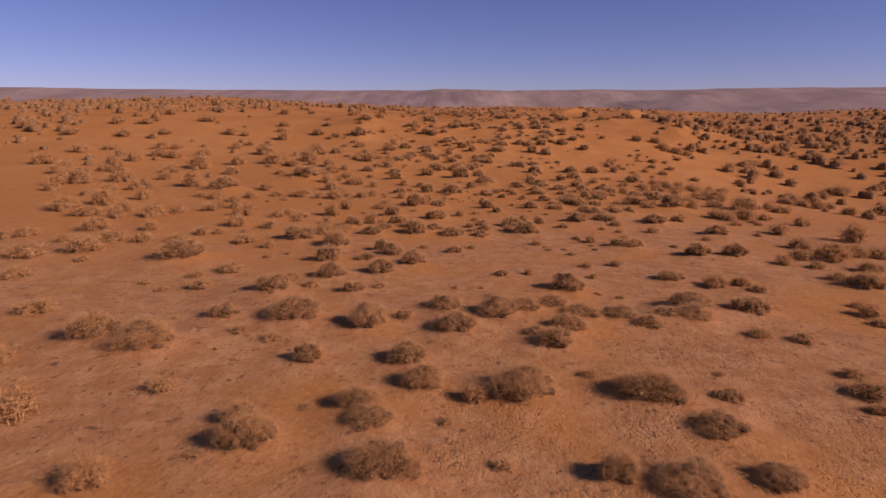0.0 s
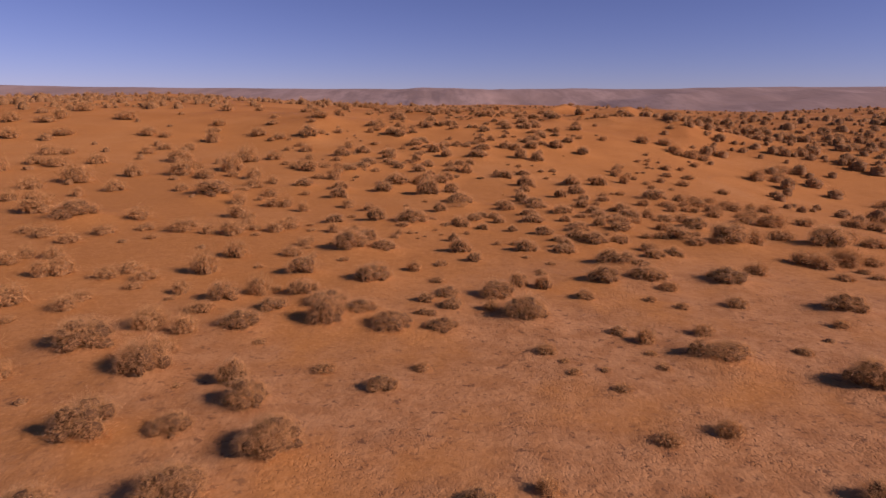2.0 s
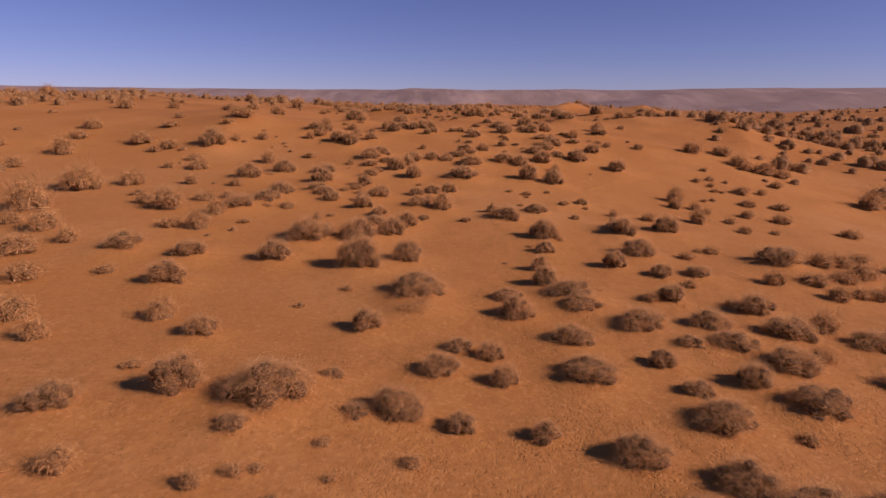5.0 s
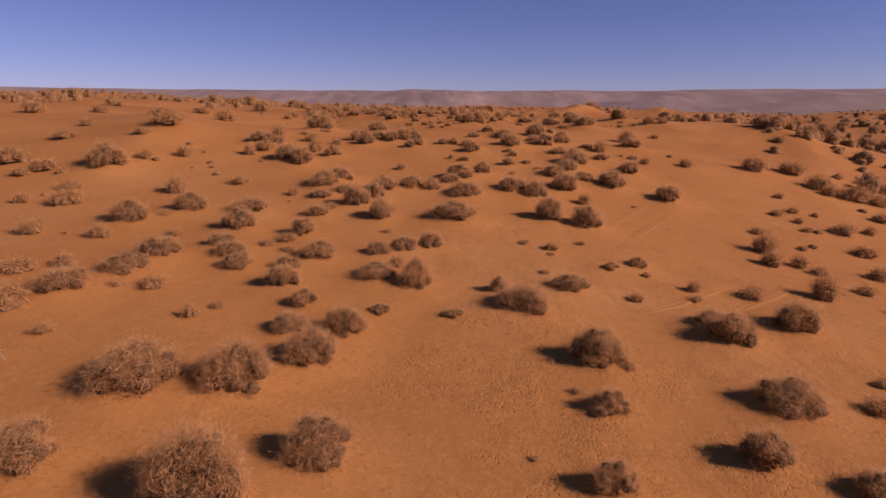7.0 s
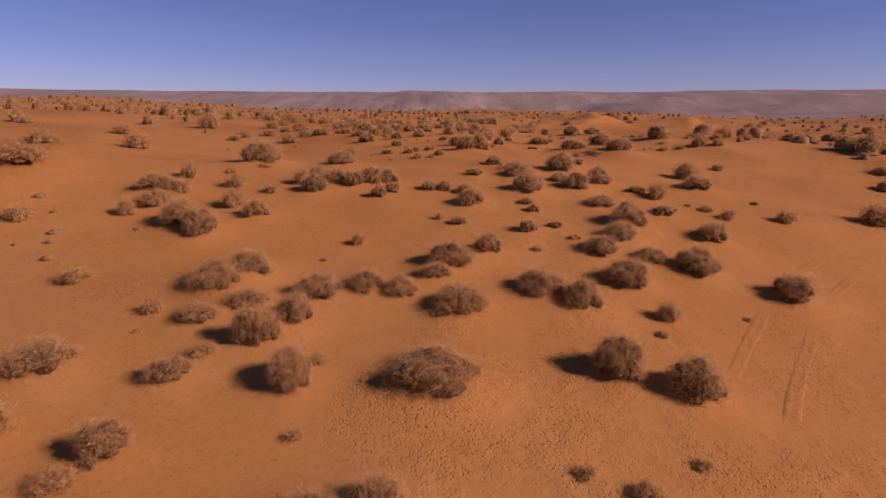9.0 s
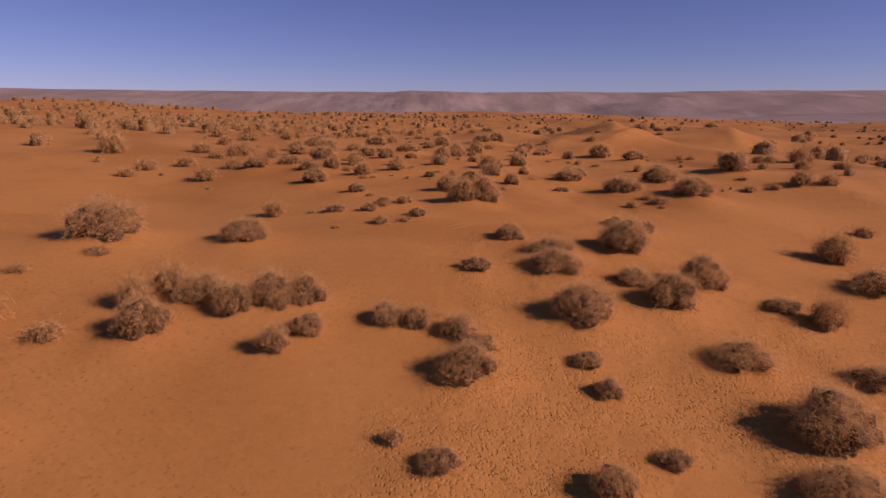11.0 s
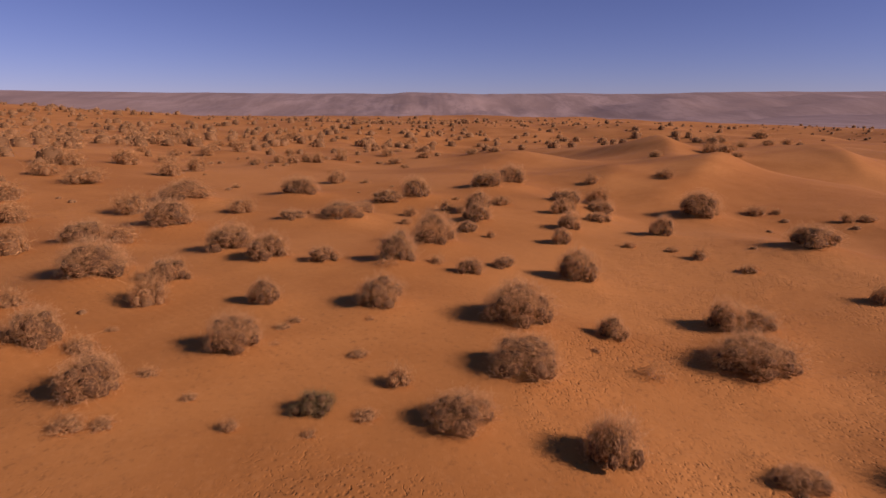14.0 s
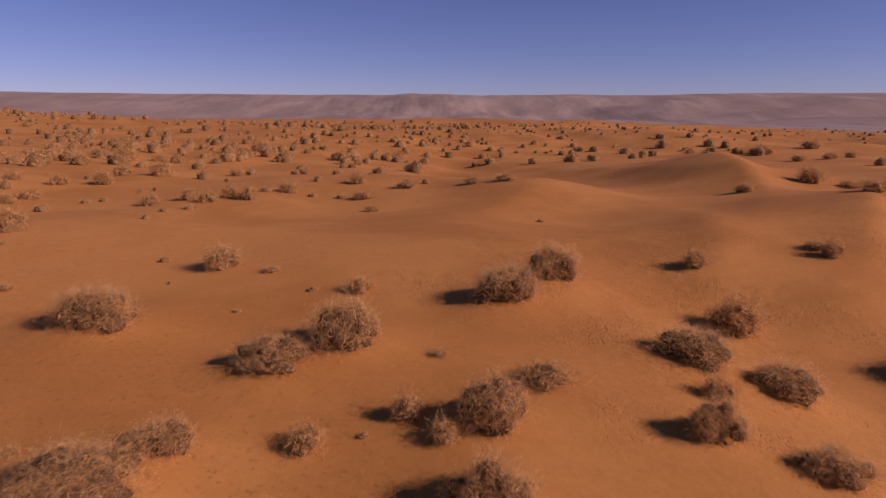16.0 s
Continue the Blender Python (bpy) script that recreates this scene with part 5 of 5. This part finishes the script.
scrub(-10.5, 201.3, 1.33, 0.73)
scrub(-17.4, 202.3, 1.91, 0.72)
scrub(-38.3, 207.9, 1.43, 0.79)
scrub(63.8, 209.6, 1.98, 0.85)
scrub(-9.6, 210.3, 2.13, 1.24)
scrub(68.8, 210.5, 2.00, 0.86)
scrub(73.6, 213.2, 2.07, 0.80)
scrub(28.7, 213.7, 1.81, 0.88)
scrub(52.1, 216.5, 2.13, 1.30)
scrub(23.3, 218.3, 1.67, 0.93)
scrub(-42.0, 219.0, 1.63, 0.63)
scrub(21.3, 219.0, 1.44, 0.65)
scrub(-10.1, 219.3, 2.13, 1.53)
scrub(8.0, 219.5, 1.44, 0.94)
scrub(2.1, 219.8, 1.20, 0.85)
scrub(6.3, 220.3, 1.69, 1.18)
scrub(9.9, 220.8, 2.18, 1.33)
scrub(-36.7, 221.0, 1.19, 0.85)
scrub(-18.7, 221.5, 1.45, 0.95)
scrub(-14.7, 222.4, 1.96, 1.05)
scrub(66.8, 223.5, 3.83, 1.22)
scrub(-6.0, 223.6, 1.49, 0.98)
scrub(-34.2, 224.0, 1.23, 0.89)
scrub(-29.9, 224.8, 1.99, 0.97)
scrub(59.0, 225.6, 1.57, 0.71)
scrub(-32.2, 225.7, 3.01, 1.06)
scrub(63.9, 225.8, 2.10, 0.92)
scrub(-3.4, 226.8, 1.29, 0.60)
scrub(77.4, 227.7, 3.48, 1.29)
scrub(-41.9, 229.2, 1.82, 1.31)
scrub(23.5, 230.2, 1.88, 0.73)
scrub(59.8, 246.2, 1.26, 0.91)
scrub(65.2, 246.2, 1.58, 1.12)
scrub(21.8, 251.6, 1.43, 0.90)
scrub(-31.9, 254.8, 2.29, 1.15)
scrub(-57.5, 258.0, 2.66, 1.16)
scrub(-48.5, 261.4, 1.72, 0.94)
scrub(-42.5, 262.0, 2.07, 0.94)


# ---- tyre tracks ----
def tyre_track(points, gauge=0.75, press=1.0):
    """Two ruts with low rims, pressed along a curve through the points."""
    p = np.array(points, float)
    t = np.linspace(0, len(p) - 1, 40 * (len(p) - 1))
    i = np.minimum(t.astype(int), len(p) - 2)
    f = (t - i)[:, None]
    before, after = p[np.maximum(i - 1, 0)], p[np.minimum(i + 2, len(p) - 1)]
    a, b = p[i], p[i + 1]
    line = 0.5 * (2 * a + (b - before) * f + (2 * before - 5 * a + 4 * b - after) * f**2 + (3 * a - before - 3 * b + after) * f**3)
    way = np.gradient(line, axis=0)
    side = np.stack([-way[:, 1], way[:, 0]], 1) / np.linalg.norm(way, axis=1)[:, None]
    thing = new("tyre_track")
    for centre in (-gauge, gauge):
        rows, fade = [], np.minimum(1, np.minimum(np.arange(len(line)), np.arange(len(line))[::-1]) / 25)
        for across, lift in ((-0.26, -0.03), (-0.17, 0.028), (-0.08, 0.012), (0.08, 0.012), (0.17, 0.031), (0.26, -0.03)):
            q = line + side * (centre + across * min(1, 1.6 * gauge + 0.2))
            rows.append(np.column_stack([q, land(q[:, 0], q[:, 1]) - 0.03 + (lift + 0.03) * fade * min(1, 0.66 + gauge * 0.5) * (0.75 + 0.25 * press) + 0.012 * fbm(q[:, 0], q[:, 1], 0.7, 2, 4)]))
        verts, n = np.stack(rows, 1).reshape(-1, 3), len(rows)
        k, j = np.meshgrid(np.arange(len(line) - 1), np.arange(n - 1), indexing="ij")
        a = (k * n + j).ravel()
        part("rut", mesh_of("rut", (verts, np.stack([a, a + 1, a + 1 + n, a + n], 1)), sand, True), thing)
    return tagged(thing, "pair of tyre ruts pressed into orange sand", "tyre track", "tyre tracks")


tyre_track([(20.3, 78.8), (18.7, 77.4), (16.6, 75.7), (14.8, 74.3), (12.3, 73.0)])
tyre_track([(27.6, 97.0), (22.0, 92.1), (18.6, 88.0), (16.4, 85.1), (14.8, 82.8)], press=0.2)
tyre_track([(9.4, 109.0), (10.1, 109.5), (11.0, 110.3)], 0.15)


# ---- bleached branches that lie loose on the ground ----
def dead_branch(x, y, length, turn, seed):
    """A forked, bent branch in tapered three-sided limbs."""
    rng = np.random.default_rng(seed)
    thing = new("dead_branch")
    thing.matrix_world = pose(x, y, height_at(x, y) + 0.03, 0, 0, turn)
    spine = np.cumsum(np.concatenate([[[0, 0, 0]], np.column_stack([np.full(6, length / 6), rng.normal(size=6) * 0.05, rng.normal(size=6) * 0.012 + 0.012])]), 0)
    forks = [("limb", spine, 0.020)]
    for k in (1, 2, 3, 4):
        side = rng.choice((-1, 1)) * rng.uniform(0.5, 0.9)
        reach = length * rng.uniform(0.22, 0.42)
        forks.append(("twig", spine[k] + np.outer(np.linspace(0, reach, 4), (0.75, side, rng.uniform(0.1, 0.5))) + rng.normal(size=(4, 3)) * 0.012 * np.linspace(0, 1, 4)[:, None], 0.011))
    for name, line, thick in forks:
        rings = [p + thick * (1 - 0.8 * i / (len(line) - 1)) * np.array((0, math.cos(q), math.sin(q))) for i, p in enumerate(line) for q in (0.5, 2.6, 4.7)]
        faces = [(3 * i + q, 3 * i + (q + 1) % 3, 3 * i + 3 + (q + 1) % 3, 3 * i + 3 + q) for i in range(len(line) - 1) for q in range(3)]
        part(name, mesh_of(name, (np.array(rings), np.array(faces)), bleached, True), thing)
    return tagged(thing, "bleached forked dead branch lying on sand", "branch", "dead branches")


dead_branch(5.3, 19.1, 0.90, -60, 0)
dead_branch(7.5, 109.5, 0.50, 35, 1)
dead_branch(14.9, 40.3, 0.90, 160, 2)
dead_branch(4.6, 61.2, 0.80, 40, 3)


# ---- scrub further out, thick and thin in drifts ----
scatter = random.Random(11)


def drift(count, x0, x1, y0, y1, keep, patch, shapes, sizes=(0.5, 1.9)):
    spots = [(scatter.uniform(x0, x1), scatter.uniform(y0, y1)) for _ in range(count)]
    thick = fbm(np.array([p[0] for p in spots]), np.array([p[1] for p in spots]), 26, 3, 21)
    for (x, y), t in zip(spots, thick):
        if keep(x, y) and t > scatter.uniform(-1.0, 0.45):
            wide = sizes[0] + (sizes[1] - sizes[0]) * scatter.random() ** 1.8
            scrub(x, y, wide, wide * scatter.uniform(0.45, 0.7), shapes, patch)


def west_edge(y):
    return float(np.interp(y, (0, 10, 30, 50, 70, 90, 105, 115, 130, 150, 170, 190), (-8, -13, -26, -38, -50, -62, -52, -32, -20, -12, -17, -24)))


def east_edge(y):
    return float(np.interp(y, (0, 10, 30, 50, 70, 90, 110, 130, 150, 170, 190), (8, 12, 28, 36, 34, 42, 36, 42, 40, 45, 60)))


def in_reach(x, y):
    """Land that lies open before the flight."""
    return abs(x - 4) < 14 + 0.8 * max(y, 0)


drift(2800, -110, 0, -10, 160, lambda x, y: x < west_edge(y) - 1 and x > -55 and in_reach(x, y), "scrub_west", LOW, (0.6, 2.1))
drift(3600, -150, 0, -10, 160, lambda x, y: x < -55 and in_reach(x, y), "scrub_west", FAR, (0.6, 2.1))
drift(4200, 5, 130, -10, 150, lambda x, y: x > east_edge(y) + 1 and x < 75 and in_reach(x, y), "scrub_east", LOW, (0.8, 2.3))
drift(4200, 5, 130, -10, 150, lambda x, y: x > 75 and in_reach(x, y), "scrub_east", FAR, (0.7, 2.3))
drift(2600, -150, 130, -10, 150, lambda x, y: not in_reach(x, y) and abs(x - 4) > 10, "scrub_west", FAR, (0.6, 2.1))
drift(1700, -150, 28, 150, 330, lambda x, y: 215 > y > 184 and x < 3 + (y - 177) * 0.45 or y < 184 and x < west_edge(y), "scrub_north", LOW, (0.8, 2.4))
drift(1900, -180, 28, 215, 360, lambda x, y: x < 14 or y > 228, "scrub_north", FAR, (0.8, 2.3))
drift(800, 28, 170, 150, 330, lambda x, y: 240 > y > 212 or y < 196 and x > east_edge(y) + 16, "scrub_north", LOW, (0.7, 2.4))
drift(700, 28, 200, 240, 360, lambda x, y: True, "scrub_north", FAR)

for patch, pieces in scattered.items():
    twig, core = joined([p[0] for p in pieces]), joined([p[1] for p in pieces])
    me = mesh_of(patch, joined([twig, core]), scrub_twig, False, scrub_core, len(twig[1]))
    tagged(new(patch, me), "scattered dry brown scrub over orange sand", "scrub", kind="stuff")


# ---- the ground, one sheet out to the plateau ----
def steps(low, high, start, end, cell, growth, most):
    line = list(np.arange(start, end + cell / 2, cell))
    gap, at = cell, line[-1]
    while at < high:
        gap = min(gap * growth, most)
        at += gap
        line.append(at)
    gap, at = cell, start
    while at > low:
        gap = min(gap * growth, most)
        at -= gap
        line.insert(0, at)
    return np.array(line)


xs, ys = steps(-4600, 4600, -32, 54, 0.55, 1.07, 75), steps(-2500, 4700, 4, 190, 0.55, 1.07, 60)
gx, gy = np.meshgrid(xs, ys)
gz = land(gx, gy)
for x, y, wide in mounds:
    i0, i1 = np.searchsorted(xs, (x - 2.2 * wide, x + 2.2 * wide))
    j0, j1 = np.searchsorted(ys, (y - 2.2 * wide, y + 2.2 * wide))
    near_x, near_y = gx[j0:j1, i0:i1] - x, gy[j0:j1, i0:i1] - y
    gz[j0:j1, i0:i1] += 0.17 * wide * np.exp(-(near_x**2 + near_y**2) / (0.8 * wide) ** 2)
cols = len(xs)
i, j = np.meshgrid(np.arange(cols - 1), np.arange(len(ys) - 1))
a = (j * cols + i).ravel()
quads = np.stack([a, a + 1, a + 1 + cols, a + cols], 1)
ground = new("ground", mesh_of("ground", (np.stack([gx.ravel(), gy.ravel(), gz.ravel()], 1), quads), sand, True))
tagged(ground, "rolling orange desert sand with distant plateau coloured haze-mauve", "ground", kind="structure")
